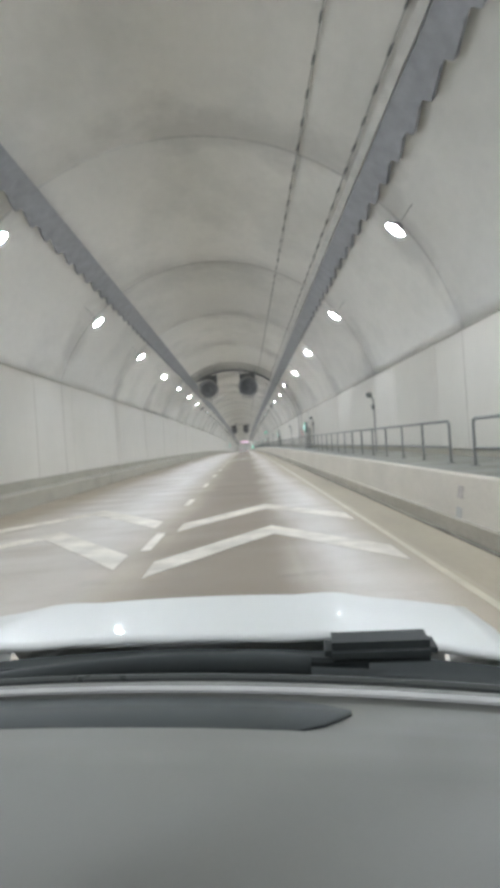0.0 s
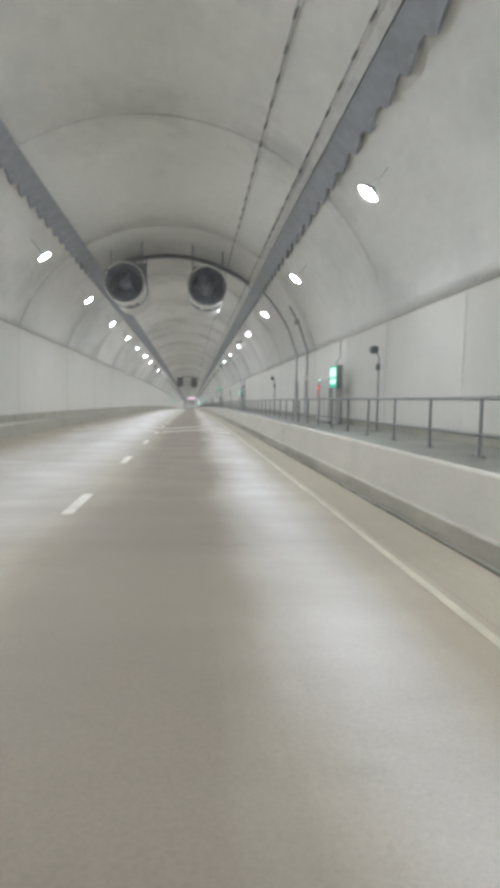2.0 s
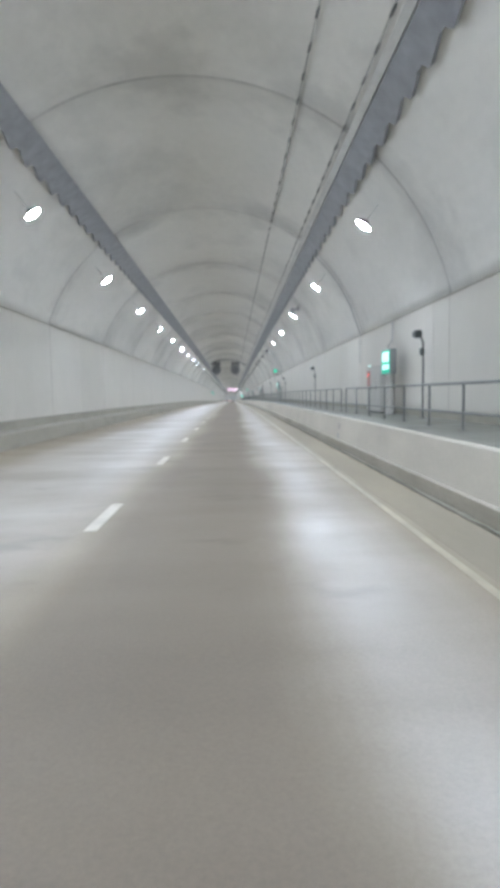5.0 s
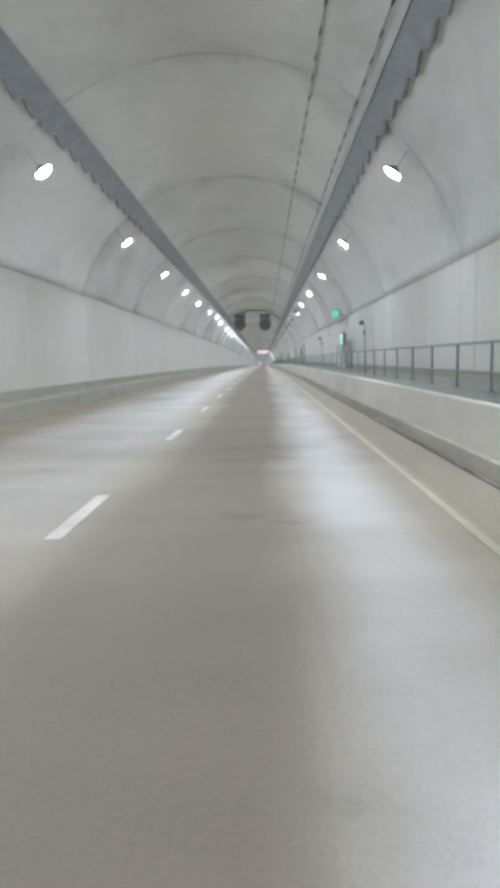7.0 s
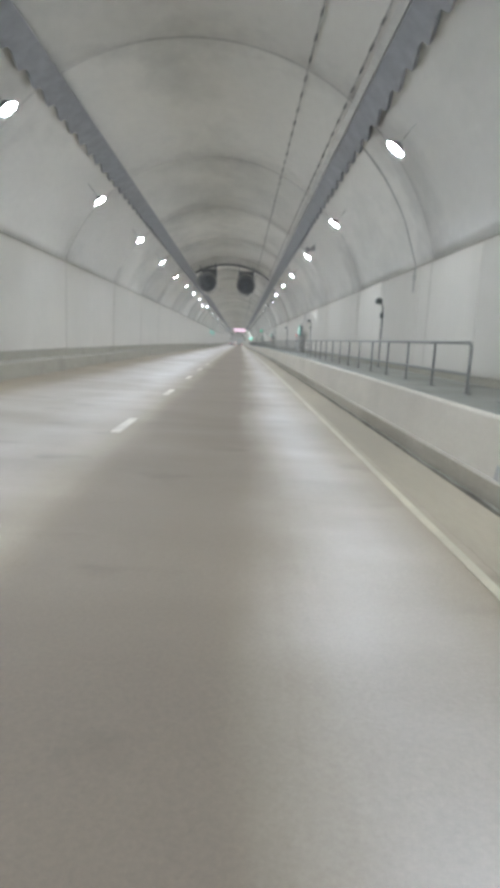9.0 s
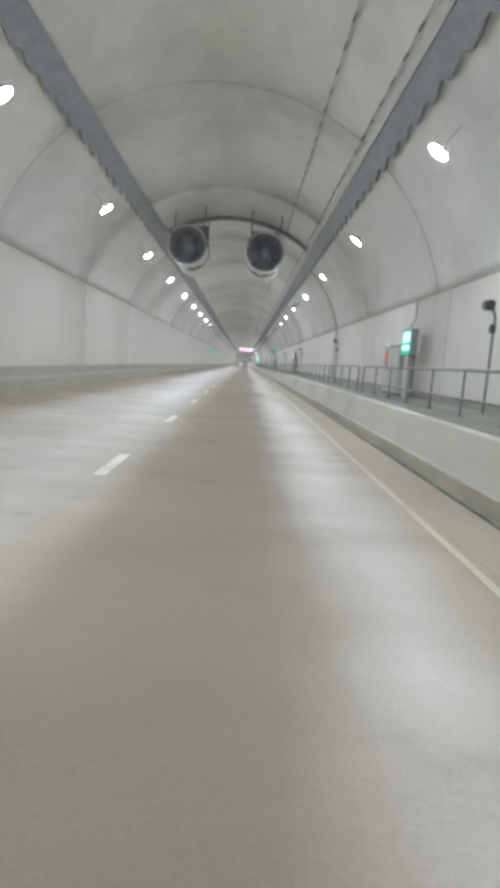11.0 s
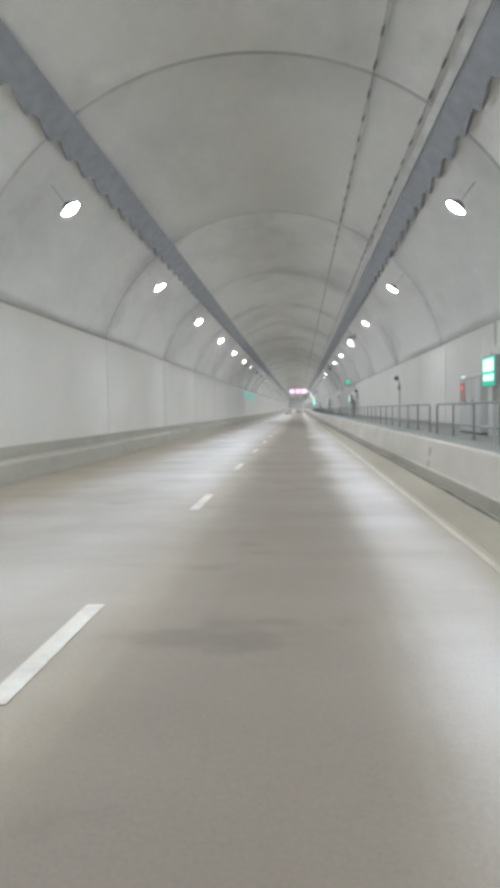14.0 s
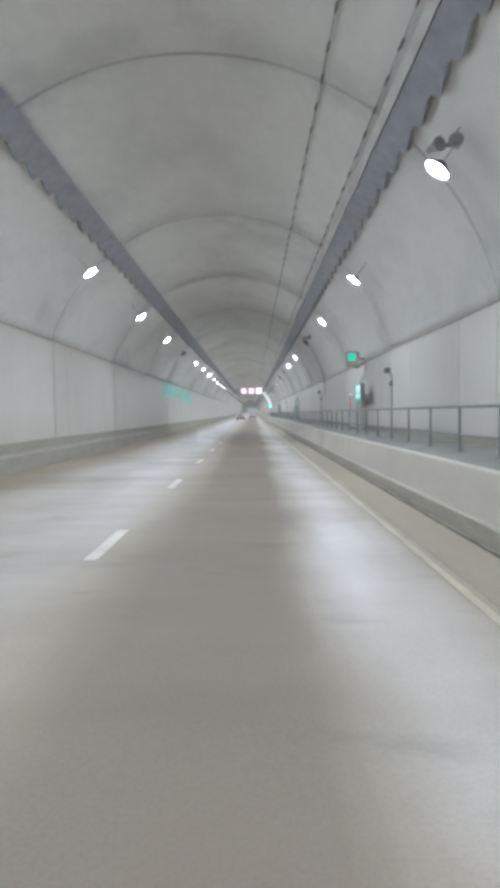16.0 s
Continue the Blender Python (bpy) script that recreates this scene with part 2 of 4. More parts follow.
SIGN_CASE = surface("sign_case_paint", (0.24, 0.25, 0.245), 0.5, var=0.1, scale=4)
RED_PAINT = surface("red_paint", (0.42, 0.23, 0.20), 0.5, var=0.1, scale=4)
MARKER_RED = surface("faded_red_plate", (0.42, 0.385, 0.36), 0.55, var=0.2, scale=5)
DARK_BOX = surface("dark_housing", (0.10, 0.11, 0.105), 0.5, var=0.1, scale=4)
LAMP = glowing("lamp_lens", (0.93, 0.96, 1.0), 480.0)
LENS_OFF = surface("unlit_lens", (0.45, 0.46, 0.46), 0.25, var=0.05)
SIGN_GREEN = glowing("sign_green", (0.03, 0.45, 0.28), 0.6)
SIGN_WHITE = glowing("sign_white", (0.68, 0.95, 0.86), 0.85)
SIGNAL_RED = glowing("lane_signal_red", (1.0, 0.62, 0.78), 1.25)
ALARM_RED = glowing("alarm_red", (0.9, 0.10, 0.10), 0.8)
SIGNAL_GREEN = glowing("signal_green", (0.07, 0.62, 0.38), 0.85)
ARC_GREEN = glowing("arc_green", (0.12, 0.95, 0.66), 3.0)
ARC_WHITE = glowing("arc_white", (0.95, 1.0, 0.88), 1.6)
GREEN_REFLECTION = glowing("green_reflection", (0.10, 0.52, 0.42), 0.5)


# ---- builders ----
def part(name, bm, material, parent=None, label="", smooth=False):
    mesh = bpy.data.meshes.new(name)
    bmesh.ops.recalc_face_normals(bm, faces=bm.faces)
    bm.to_mesh(mesh)
    bm.free()
    mesh.materials.append(material)
    if smooth:
        for p in mesh.polygons:
            p.use_smooth = True
    ob = new(name, mesh)
    if parent:
        ob.parent = parent
    if label:
        ob["label"] = label
    return ob


def box(bm, x0, x1, y0, y1, z0, z1, bevel=0.0):
    vs = [bm.verts.new((x, y, z)) for x in (x0, x1) for y in (y0, y1) for z in (z0, z1)]
    for f in ((0, 1, 3, 2), (4, 6, 7, 5), (0, 4, 5, 1), (2, 3, 7, 6), (0, 2, 6, 4), (1, 5, 7, 3)):
        bm.faces.new([vs[i] for i in f])
    if bevel:
        es = {e for v in vs for e in v.link_edges}
        bmesh.ops.bevel(bm, geom=list(es), offset=bevel, segments=2, affect="EDGES")
    return bm


def boxed(*a, bevel=0.0):
    return box(bmesh.new(), *a, bevel=bevel)


def lathe(bm, profile, axis="Y", segments=40, origin=(0, 0, 0)):
    """Turns (radius, along) pairs about an axis."""
    rings = []
    for r, s in profile:
        ring = []
        for k in range(segments):
            a = 2 * math.pi * k / segments
            c, d = r * math.cos(a), r * math.sin(a)
            p = {"Y": (c, s, d), "Z": (c, d, s), "X": (s, c, d)}[axis]
            ring.append(bm.verts.new(Vector(p) + Vector(origin)))
        rings.append(ring)
    for a, b in zip(rings, rings[1:]):
        for k in range(segments):
            bm.faces.new((a[k], a[(k + 1) % segments], b[(k + 1) % segments], b[k]))
    return rings


def rod(bm, p, q, r, sides=8):
    p, q = Vector(p), Vector(q)
    d = (q - p).normalized()
    u = d.orthogonal().normalized()
    v = d.cross(u)
    ends = []
    for c in (p, q):
        ends.append([bm.verts.new(c + r * (math.cos(2 * math.pi * k / sides) * u + math.sin(2 * math.pi * k / sides) * v)) for k in range(sides)])
    for k in range(sides):
        bm.faces.new((ends[0][k], ends[0][(k + 1) % sides], ends[1][(k + 1) % sides], ends[1][k]))
    bm.faces.new(ends[0][::-1])
    bm.faces.new(ends[1])


def pipe(bm, points, r, sides=8):
    """One unbroken tube along a run of points."""
    ps = [Vector(p) for p in points]
    side = (ps[1] - ps[0]).orthogonal().normalized()
    rings = []
    for i, p in enumerate(ps):
        d = (ps[min(i + 1, len(ps) - 1)] - ps[max(i - 1, 0)]).normalized()
        side = (side - d * side.dot(d)).normalized()
        v = d.cross(side)
        rings.append([bm.verts.new(p + r * (math.cos(2 * math.pi * k / sides) * side + math.sin(2 * math.pi * k / sides) * v)) for k in range(sides)])
    for a, b in zip(rings, rings[1:]):
        for k in range(sides):
            bm.faces.new((a[k], a[(k + 1) % sides], b[(k + 1) % sides], b[k]))
    bm.faces.new(rings[0][::-1])
    bm.faces.new(rings[-1])


def stations(y0, y1, step):
    n = max(1, int(math.ceil((y1 - y0) / step)))
    return [y0 + (y1 - y0) * k / n for k in range(n + 1)]


def sweep(name, profile, y0, y1, material, parent=None, closed=True, step=6.0, label="", extra=()):
    """Carries a cross-section (across, above) along the road."""
    bm = bmesh.new()
    ys = sorted(set(stations(y0, y1, step)) | set(extra))
    rows = [[bm.verts.new(on(x, y, z)) for x, z in profile] for y in ys]
    m = len(profile)
    for a, b in zip(rows, rows[1:]):
        for k in range(m if closed else m - 1):
            bm.faces.new((a[k], a[(k + 1) % m], b[(k + 1) % m], b[k]))
    if closed:
        bm.faces.new(rows[0])
        bm.faces.new(rows[-1][::-1])
    return part(name, bm, material, parent, label)


def thing(name, label, category, group="", m=None):
    ob = new(name)
    ob.empty_display_size = 0.2
    tagged(ob, label, category, group)
    if m is not None:
        ob.matrix_basis = m
    return ob


# ---- structure ----
CX, CZ, R = -1.05, 2.22, 6.22


def arch(a, r=R):
    """A point of the lining; a in degrees from the right-hand springing."""
    return CX + r * math.cos(radians(a)), CZ + r * math.sin(radians(a))


def build_lining():
    bm = bmesh.new()
    angles = [13.8 + 147.2 * k / 56 for k in range(57)]
    ys = []
    for y in [RING_0 + RING * k for k in range(-6, 69)]:
        ys += [(y - 0.055, 0.0), (y - 0.04, 0.03), (y + 0.04, 0.03), (y + 0.055, 0.0), (y + 4.6, 0.0)]
    inner = []
    for y, deep in ys:
        inner.append([bm.verts.new(on(*(lambda p: (p[0], y, p[1]))(arch(a, R + deep)))) for a in angles])
    for a, b in zip(inner, inner[1:]):
        for k in range(len(angles) - 1):
            bm.faces.new((a[k], a[k + 1], b[k + 1], b[k]))
    ob = part("ceiling", bm, LINING, smooth=True)
    ob.data.materials.append(JOINT)
    for i, p in enumerate(ob.data.polygons):
        p.material_index = 1 if (i // (len(angles) - 1)) % 5 < 3 else 0
    mod = ob.modifiers.new("thickness", "SOLIDIFY")
    mod.thickness, mod.offset = 0.4, 1.0
    return tagged(ob, "grey concrete tunnel vault with cast ring joints and damp stains", "tunnel vault", kind="structure")


ceiling = build_lining()

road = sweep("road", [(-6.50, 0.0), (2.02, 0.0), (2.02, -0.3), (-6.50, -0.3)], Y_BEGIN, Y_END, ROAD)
tagged(road, "worn beige-grey concrete two-lane tunnel carriageway", "road", kind="structure")
shoulder = sweep("road_shoulder", [(2.022, -0.3), (2.022, 0.0), (2.64, 0.008), (2.67, -0.03), (2.84, -0.03), (2.84, -0.3)], Y_BEGIN, Y_END, SHOULDER)
tagged(shoulder, "brownish concrete shoulder with a shallow gutter", "shoulder", kind="structure")
gutter = sweep("gutter_bed", [(2.675, -0.025), (2.675, -0.018), (2.838, -0.012), (2.838, -0.025)], Y_BEGIN, Y_END, GUTTER, shoulder)

bm = bmesh.new()
rows = []
for y in stations(-20, 330, 0.35):
    c, h = 2.70 + random.uniform(-0.012, 0.012), random.choice((0.012, 0.02, 0.03, 0.045)) * random.uniform(0.6, 1.3)
    rows.append([bm.verts.new(on(c + s * h, y, z)) for s, z in ((-1, -0.02), (-1, -0.010), (1, -0.010), (1, -0.02))])
for a, b in zip(rows, rows[1:]):
    for i in range(3):
        bm.faces.new((a[i], a[i + 1], b[i + 1], b[i]))
part("dirt_line", bm, GUTTER_DIRT, shoulder, "ragged dark line of road dirt")

wall_right = sweep("wall_right", [(4.99, 0.5), (4.99, 0.98), (5.03, 0.98), (5.03, 3.675), (4.96, 3.675), (4.96, 3.70), (5.6, 3.70), (5.6, 0.5)], Y_BEGIN, Y_END, KERB)
tagged(wall_right, "white enamel-panelled tunnel wall on a concrete plinth behind the walkway", "wall", kind="structure")
wall_left = sweep("wall_left", [(-6.88, 0.3), (-6.88, 0.79), (-6.99, 0.79), (-6.99, 4.22), (-6.90, 4.22), (-6.90, 4.24), (-7.5, 4.24), (-7.5, 0.3)], Y_BEGIN, Y_END, KERB)
tagged(wall_left, "white enamel-panelled tunnel wall on a low concrete kerb", "wall", kind="structure")
kerb_left = sweep("kerb_left", [(-6.50, -0.3), (-6.50, 0.0), (-6.53, 0.44), (-6.58, 0.49), (-6.878, 0.51), (-6.878, -0.3)], Y_BEGIN, Y_END, KERB)
tagged(kerb_left, "stained grey concrete kerb along the carriageway", "kerb", kind="structure")
barrier = sweep("barrier_right", [(2.842, -0.3), (2.842, 0.10), (2.94, 0.80), (2.96, 0.825), (3.02, 0.83), (3.02, -0.3)], Y_BEGIN, Y_END, BARRIER)
tagged(barrier, "pale concrete barrier wall carrying the raised walkway", "barrier", kind="structure")
sweep("footing", [(2.79, -0.010), (2.80, 0.195), (2.852, 0.212), (2.838, 0.10), (2.838, -0.010)], Y_BEGIN, Y_END, FOOTING, barrier, label="stained concrete footing")
walkway = sweep("walkway", [(3.022, 0.5), (3.022, 0.815), (4.988, 0.825), (4.988, 0.5)], Y_BEGIN, Y_END, WALKWAY)
tagged(walkway, "raised grey concrete emergency walkway", "walkway", kind="structure")
# added caps that shut the modelled length; the tunnel itself runs on
for name, y in (("end_wall_1", Y_BEGIN), ("end_wall_2", Y_END)):
    bm = boxed(-7.6, 6.0, -0.2, 0.2, -0.4, 9.0)
    ob = part(name, bm, LINING)
    ob.matrix_basis = at(0, y, 0)
    tagged(ob, "plain concrete wall added to cap the modelled tunnel", "wall", kind="structure")

# ---- markings ----
sweep("edge_line", [(1.845, 0.004), (1.845, 0.007), (1.93, 0.007), (1.93, 0.004)], Y_BEGIN, Y_END, YELLOW_LINE, road)
dash_mesh = None
k = -7
while 9.53 + 6.231 * k < 420:
    y = 9.53 + 6.231 * k
    if dash_mesh is None:
        ob = part("lane_dash", boxed(-0.075, 0.075, -0.82, 0.82, 0.004, 0.008), WHITE_LINE, road)
        dash_mesh = ob.data
    else:
        ob = new("lane_dash", dash_mesh)
        ob.parent = road
    ob.matrix_basis = at(-1.66, y, 0)
    k += 1


def chevron(cx, apex, half_left, half_right, depth, thick):
    bm = bmesh.new()
    pts = [(cx - half_left, apex - depth), (cx, apex), (cx + half_right, apex - depth), (cx + half_right, apex - depth - thick), (cx, apex - thick), (cx - half_left, apex - depth - thick)]
    low = [bm.verts.new(on(x, y, 0.004)) for x, y in pts]
    top = [bm.verts.new(on(x, y, 0.008)) for x, y in pts]
    for q in (top, low):
        bm.faces.new((q[0], q[1], q[4], q[5]))
        bm.faces.new((q[1], q[2], q[3], q[4]))
    for i in range(6):
        bm.faces.new((low[i], low[(i + 1) % 6], top[(i + 1) % 6], top[i]))
    return part("chevron_marking", bm, WORN_WHITE, road)


for base in (0.0, 46.55):
    for step in (0.0, 3.6):
        chevron(0.26, base + 10.4 + step, 1.65, 1.46, 2.6, 0.95)
        chevron(-3.76, base + 11.5 + step, 1.9, 1.9, 3.1, 0.95)

# ---- wall panels ----
PANEL_LEN = 4.26
panel_left = panel_right = None
k = 0
y = Y_BEGIN + PANEL_LEN / 2
while y < Y_END - 2:
    for side in (0, 1):
        if side == 0:
            if panel_left is None:
                ob = part("wall_panel", boxed(-0.03, 0.03, -PANEL_LEN / 2 + 0.005, PANEL_LEN / 2 - 0.005, 0.795, 4.216, bevel=0.006), PANEL, wall_left)
                panel_left = ob.data
            else:
                ob = new("wall_panel", panel_left)
                ob.parent = wall_left
            ob.matrix_basis = at(-6.95 + random.uniform(-0.003, 0.003), y, 0)
        else:
            if panel_right is None:
                ob = part("wall_panel", boxed(-0.03, 0.03, -PANEL_LEN / 2 + 0.005, PANEL_LEN / 2 - 0.005, 0.985, 3.671, bevel=0.006), PANEL, wall_right)
                panel_right = ob.data
            else:
                ob = new("wall_panel", panel_right)
                ob.parent = wall_right
            ob.matrix_basis = at(4.995 + random.uniform(-0.003, 0.003), y, 0)
    y += PANEL_LEN


# dark sealed joints of the wall panels at each ring
strips = {}
for k in range(-5, 67):
    for wall, x, z0, z1 in ((wall_left, -6.917, 0.797, 4.214), (wall_right, 4.962, 0.987, 3.669)):
        if wall not in strips:
            ob = part("joint_strip", boxed(-0.004, 0.004, -0.018, 0.018, z0, z1), PANEL_JOINT, wall)
            strips[wall] = ob.data
        else:
            ob = new("joint_strip", strips[wall])
            ob.parent = wall
        ob.matrix_basis = at(x, RING_0 + RING * k, 0)


# ---- tunnel lamps ----
def build_lamp(lens_material, label, lens_label):
    lamp = thing("tunnel_lamp", label, "tunnel lamp", "tunnel lamps")
    bm = bmesh.new()
    rings = lathe(bm, [(0.04, 0.12), (0.10, 0.10), (0.16, 0.045), (0.222, -0.004), (0.229, -0.061), (0.217, -0.061), (0.215, -0.022)], axis="Z", segments=20)
    bm.faces.new(rings[0])
    bm.faces.new(rings[-1][::-1])
    part("housing", bm, HOUSING, lamp, smooth=True)
    bm = bmesh.new()
    rings = lathe(bm, [(0.211, -0.022), (0.170, -0.034), (0.110, -0.042), (0.05, -0.045), (0.01, -0.046)], axis="Z", segments=24)
    bm.faces.new(rings[-1])
    bm.faces.new(rings[0][::-1])
    part("lens", bm, lens_material, lamp, lens_label, smooth=True)
    bm = bmesh.new()
    rod(bm, (0, 0, 0.11), (0, 0, 0.66), 0.011, 6)
    part("stem", bm, CONDUIT, lamp)
    return lamp


lamp = build_lamp(LAMP, "lit white tunnel floodlight on a bracket at the vault", "glowing white domed lens")
dead_lamp = build_lamp(LENS_OFF, "unlit tunnel floodlight on a bracket at the vault", "dull grey unlit domed lens")
placed = set()
for k in range(-8, 72):
    y = float(np.interp(k, (-8, -3, 0, 5, 10, 15, 19, 23, 71), (-30.2, 12.4, 37.8, 79.85, 123.4, 165.5, 199.5, 233.3, 641.3)))
    if not Y_BEGIN + 4 < y < Y_END - 3:
        continue
    for x, z, lean in ((-4.95, 6.07, 37.0), (3.36, 5.72, -37.0)):
        m = at(x, y, z) @ Matrix.Rotation(radians(1.2 if x > 0 else 0.0), 4, "X") @ Matrix.Rotation(radians(lean * -1), 4, "Y")
        kind = dead_lamp if (k == 26 and x < 0) or (k == 25 and x > 0) else lamp
        if kind in placed:
            copy_thing(kind, m)
        else:
            kind.matrix_basis = m
            placed.add(kind)


# ---- cable trays, conduits and rings ----
def tray(outer, inner, y0, y1, name, side):
    t = tagged(new(name), "dark steel cable tray with hanger brackets along the vault", "cable tray", "cable trays")
    (x0, z0), (x1, z1) = outer, inner
    dx, dz = x1 - x0, z1 - z0
    n = math.hypot(dx, dz)
    nx, nz = -dz / n * side, dx / n * side
    up = 0.09
    prof = [(x0, z0), (x1, z1), (x1 + nx * up, z1 + nz * up), (x1 - dx / n * 0.02 + nx * up, z1 - dz / n * 0.02 + nz * up), (x1 - dx / n * 0.02 + nx * 0.012, z1 - dz / n * 0.02 + nz * 0.012),
            (x0 + dx / n * 0.02 + nx * 0.012, z0 + dz / n * 0.02 + nz * 0.012), (x0 + dx / n * 0.02 + nx * up, z0 + dz / n * 0.02 + nz * up), (x0 + nx * up, z0 + nz * up)]
    sweep("tray_bed", prof, y0, y1, STEEL_DARK, t, step=8)
    for i, f in enumerate((0.2, 0.4, 0.62, 0.82)):
        px, pz = x0 + dx * f + nx * 0.045, z0 + dz * f + nz * 0.045
        r = 0.03 if i % 2 else 0.024
        sweep("cable", [(px + r * math.cos(a), pz + r * math.sin(a)) for a in (0.3, 1.35, 2.4, 3.45, 4.5, 5.5)], y0, y1, CABLE, t, step=8)
    return t, (dx / n, dz / n), (nx, nz)


for a0, a1, side, name in ((127.4, 122.0, 1, "cable_tray"), (47.2, 51.7, -1, "cable_tray")):
    outer, inner = arch(a0, R - 0.15), arch(a1, R - 0.15)
    t, d, nrm = tray(outer, inner, Y_BEGIN + 0.3, Y_END - 0.3, name, side)
    bracket = None
    for y in stations(-8, 286, 1.0):
        if bracket is None:
            bm = bmesh.new()
            pts = [(0.02, -0.42), (-0.015, -0.38), (-0.135, 0.26), (-0.10, 0.30), (0.02, 0.36)]
            a = [bm.verts.new((d[0] * q - nrm[0] * 0.012, py, d[1] * q - nrm[1] * 0.012)) for q, py in pts]
            b = [bm.verts.new((d[0] * q + nrm[0] * 0.09, py, d[1] * q + nrm[1] * 0.09)) for q, py in pts]
            bm.faces.new(a)
            bm.faces.new(b[::-1])
            for i in range(5):
                bm.faces.new((a[i], a[(i + 1) % 5], b[(i + 1) % 5], b[i]))
            ob = part("hanger", bm, STEEL_DARK, t)
            bracket = ob.data
        else:
            ob = new("hanger", bracket)
            ob.parent = t
        ob.matrix_basis = at(outer[0], y, outer[1])

cover = sweep("cable_duct", [arch(a, R - d) for a, d in ((52.0, 0.15), (53.5, 0.15), (53.5, 0.06), (52.0, 0.06))], Y_BEGIN + 0.3, Y_END - 0.3, STEEL_LIGHT, step=8)
tagged(cover, "pale steel cable duct beside the tray", "cable duct")


def conduit(a, r, name="conduit"):
    c = tagged(new(name), "thin cable conduit clipped along the vault", "conduit", "conduits")
    x, z = arch(a, R - 0.06)
    sweep("pipe", [(x + r * math.cos(q), z + r * math.sin(q)) for q in (0.3, 1.35, 2.4, 3.45, 4.5, 5.5)], Y_BEGIN + 0.3, Y_END - 0.3, CONDUIT, c, step=8)
    clip = None
    for y in stations(-8, 286, 1.0):
        if clip is None:
            ob = part("clip", boxed(-0.018, 0.018, -0.13, 0.13, -0.02, 0.05, bevel=0.004), CLIP, c)
            clip = ob.data
        else:
            ob = new("clip", clip)
            ob.parent = c
        ob.matrix_basis = at(x, y, z) @ Matrix.Rotation(radians(90 - a), 4, "Y")


conduit(65.6, 0.015)
conduit(54.8, 0.013)


# ---- jet fans ----
def build_fan():
    fan = thing("jet_fan", "large cylindrical steel jet fan hung from the vault", "jet fan", "jet fans")
    bm = bmesh.new()
    lathe(bm, [(0.795, 0.12), (0.80, 0.03), (0.825, 0.0), (0.845, 0.03), (0.83, 0.10), (0.82, 0.16), (0.82, 1.70), (0.80, 1.80), (0.80, 3.85), (0.83, 3.97), (0.82, 4.0), (0.79, 3.95), (0.79, 3.7), (0.79, 0.6), (0.795, 0.12)], segments=56)
    part("casing", bm, FAN_STEEL, fan, "brushed steel casing", smooth=True)
    for s in (0.0, 1.75):
        bm = bmesh.new()
        r0, wide = (0.80, 0.10) if s else (0.815, 0.03)
        lathe(bm, [(r0, s), (r0 + 0.055, s), (r0 + 0.055, s + wide), (r0, s + wide), (r0, s)], segments=48)
        part("flange", bm, FAN_STEEL if s == 0 else STEEL_DARK, fan)
    bm = bmesh.new()
    lathe(bm, [(0.785, 0.04), (0.74, 0.35), (0.72, 0.6), (0.72, 3.7), (0.785, 3.9), (0.787, 3.9), (0.787, 0.04)], segments=48)
    part("liner", bm, FAN_DARK, fan, "dark sound-absorbing liner", smooth=True)
    bm = bmesh.new()
    rings = lathe(bm, [(0.02, 0.40), (0.16, 0.46), (0.25, 0.62), (0.25, 2.2), (0.02, 2.5)], segments=24)
    bm.faces.new(rings[0])
    part("hub", bm, FAN_DARK, fan, smooth=True)
    for i in range(9):
        a = 2 * math.pi * i / 9
        bm = bmesh.new()
        u, v = Vector((math.cos(a), 0, math.sin(a))), Vector((-math.sin(a), 0, math.cos(a)))
        q = [u * 0.24 - v * 0.09 + Vector((0, 1.05, 0)), u * 0.24 + v * 0.09 + Vector((0, 1.25, 0)), u * 0.70 + v * 0.13 + Vector((0, 1.18, 0)), u * 0.70 - v * 0.13 + Vector((0, 1.10, 0))]
        vs = [bm.verts.new(p) for p in q] + [bm.verts.new(p + Vector((0, 0.02, 0))) for p in q]
        for f in ((0, 1, 2, 3), (7, 6, 5, 4), (0, 4, 5, 1), (1, 5, 6, 2), (2, 6, 7, 3), (3, 7, 4, 0)):
            bm.faces.new([vs[j] for j in f])
        part("blade", bm, FAN_DARK, fan)
    bm = bmesh.new()
    rings = lathe(bm, [(0.02, 1.5), (0.72, 1.5), (0.72, 1.52), (0.02, 1.52)], segments=32)
    part("guide_disc", bm, FAN_DARK, fan)
    guard = None
    for q in range(12, 0, -1):
        r = 0.062 * q
        bm = bmesh.new()
        lathe(bm, [(r - 0.007, 0.06), (r, 0.053), (r + 0.007, 0.06), (r, 0.067), (r - 0.007, 0.06)], segments=40)
        if guard is None:
            guard = part("guard", bm, STEEL_DARK, fan, "round wire guard")
        else:
            part("guard_ring", bm, STEEL_DARK, guard)
    for a in range(0, 180, 20):
        c, d = math.cos(radians(a)), math.sin(radians(a))
        bm = bmesh.new()
        rod(bm, (-0.77 * c, 0.075, -0.77 * d), (0.77 * c, 0.075, 0.77 * d), 0.007, 6)
        part("guard_wire", bm, STEEL_DARK, guard)
    for y in (0.7, 3.2):
        for s in (-1, 1):
            bm = bmesh.new()
            rod(bm, (0.66 * s, y, 0.40), (0.66 * s, y, 1.85), 0.03, 8)
            box(bm, 0.66 * s - 0.08, 0.66 * s + 0.08, y - 0.09, y + 0.09, 0.36, 0.62, bevel=0.01)
            part("hanger", bm, STEEL_DARK, fan)
        if y < 2:
            continue
        bm = bmesh.new()
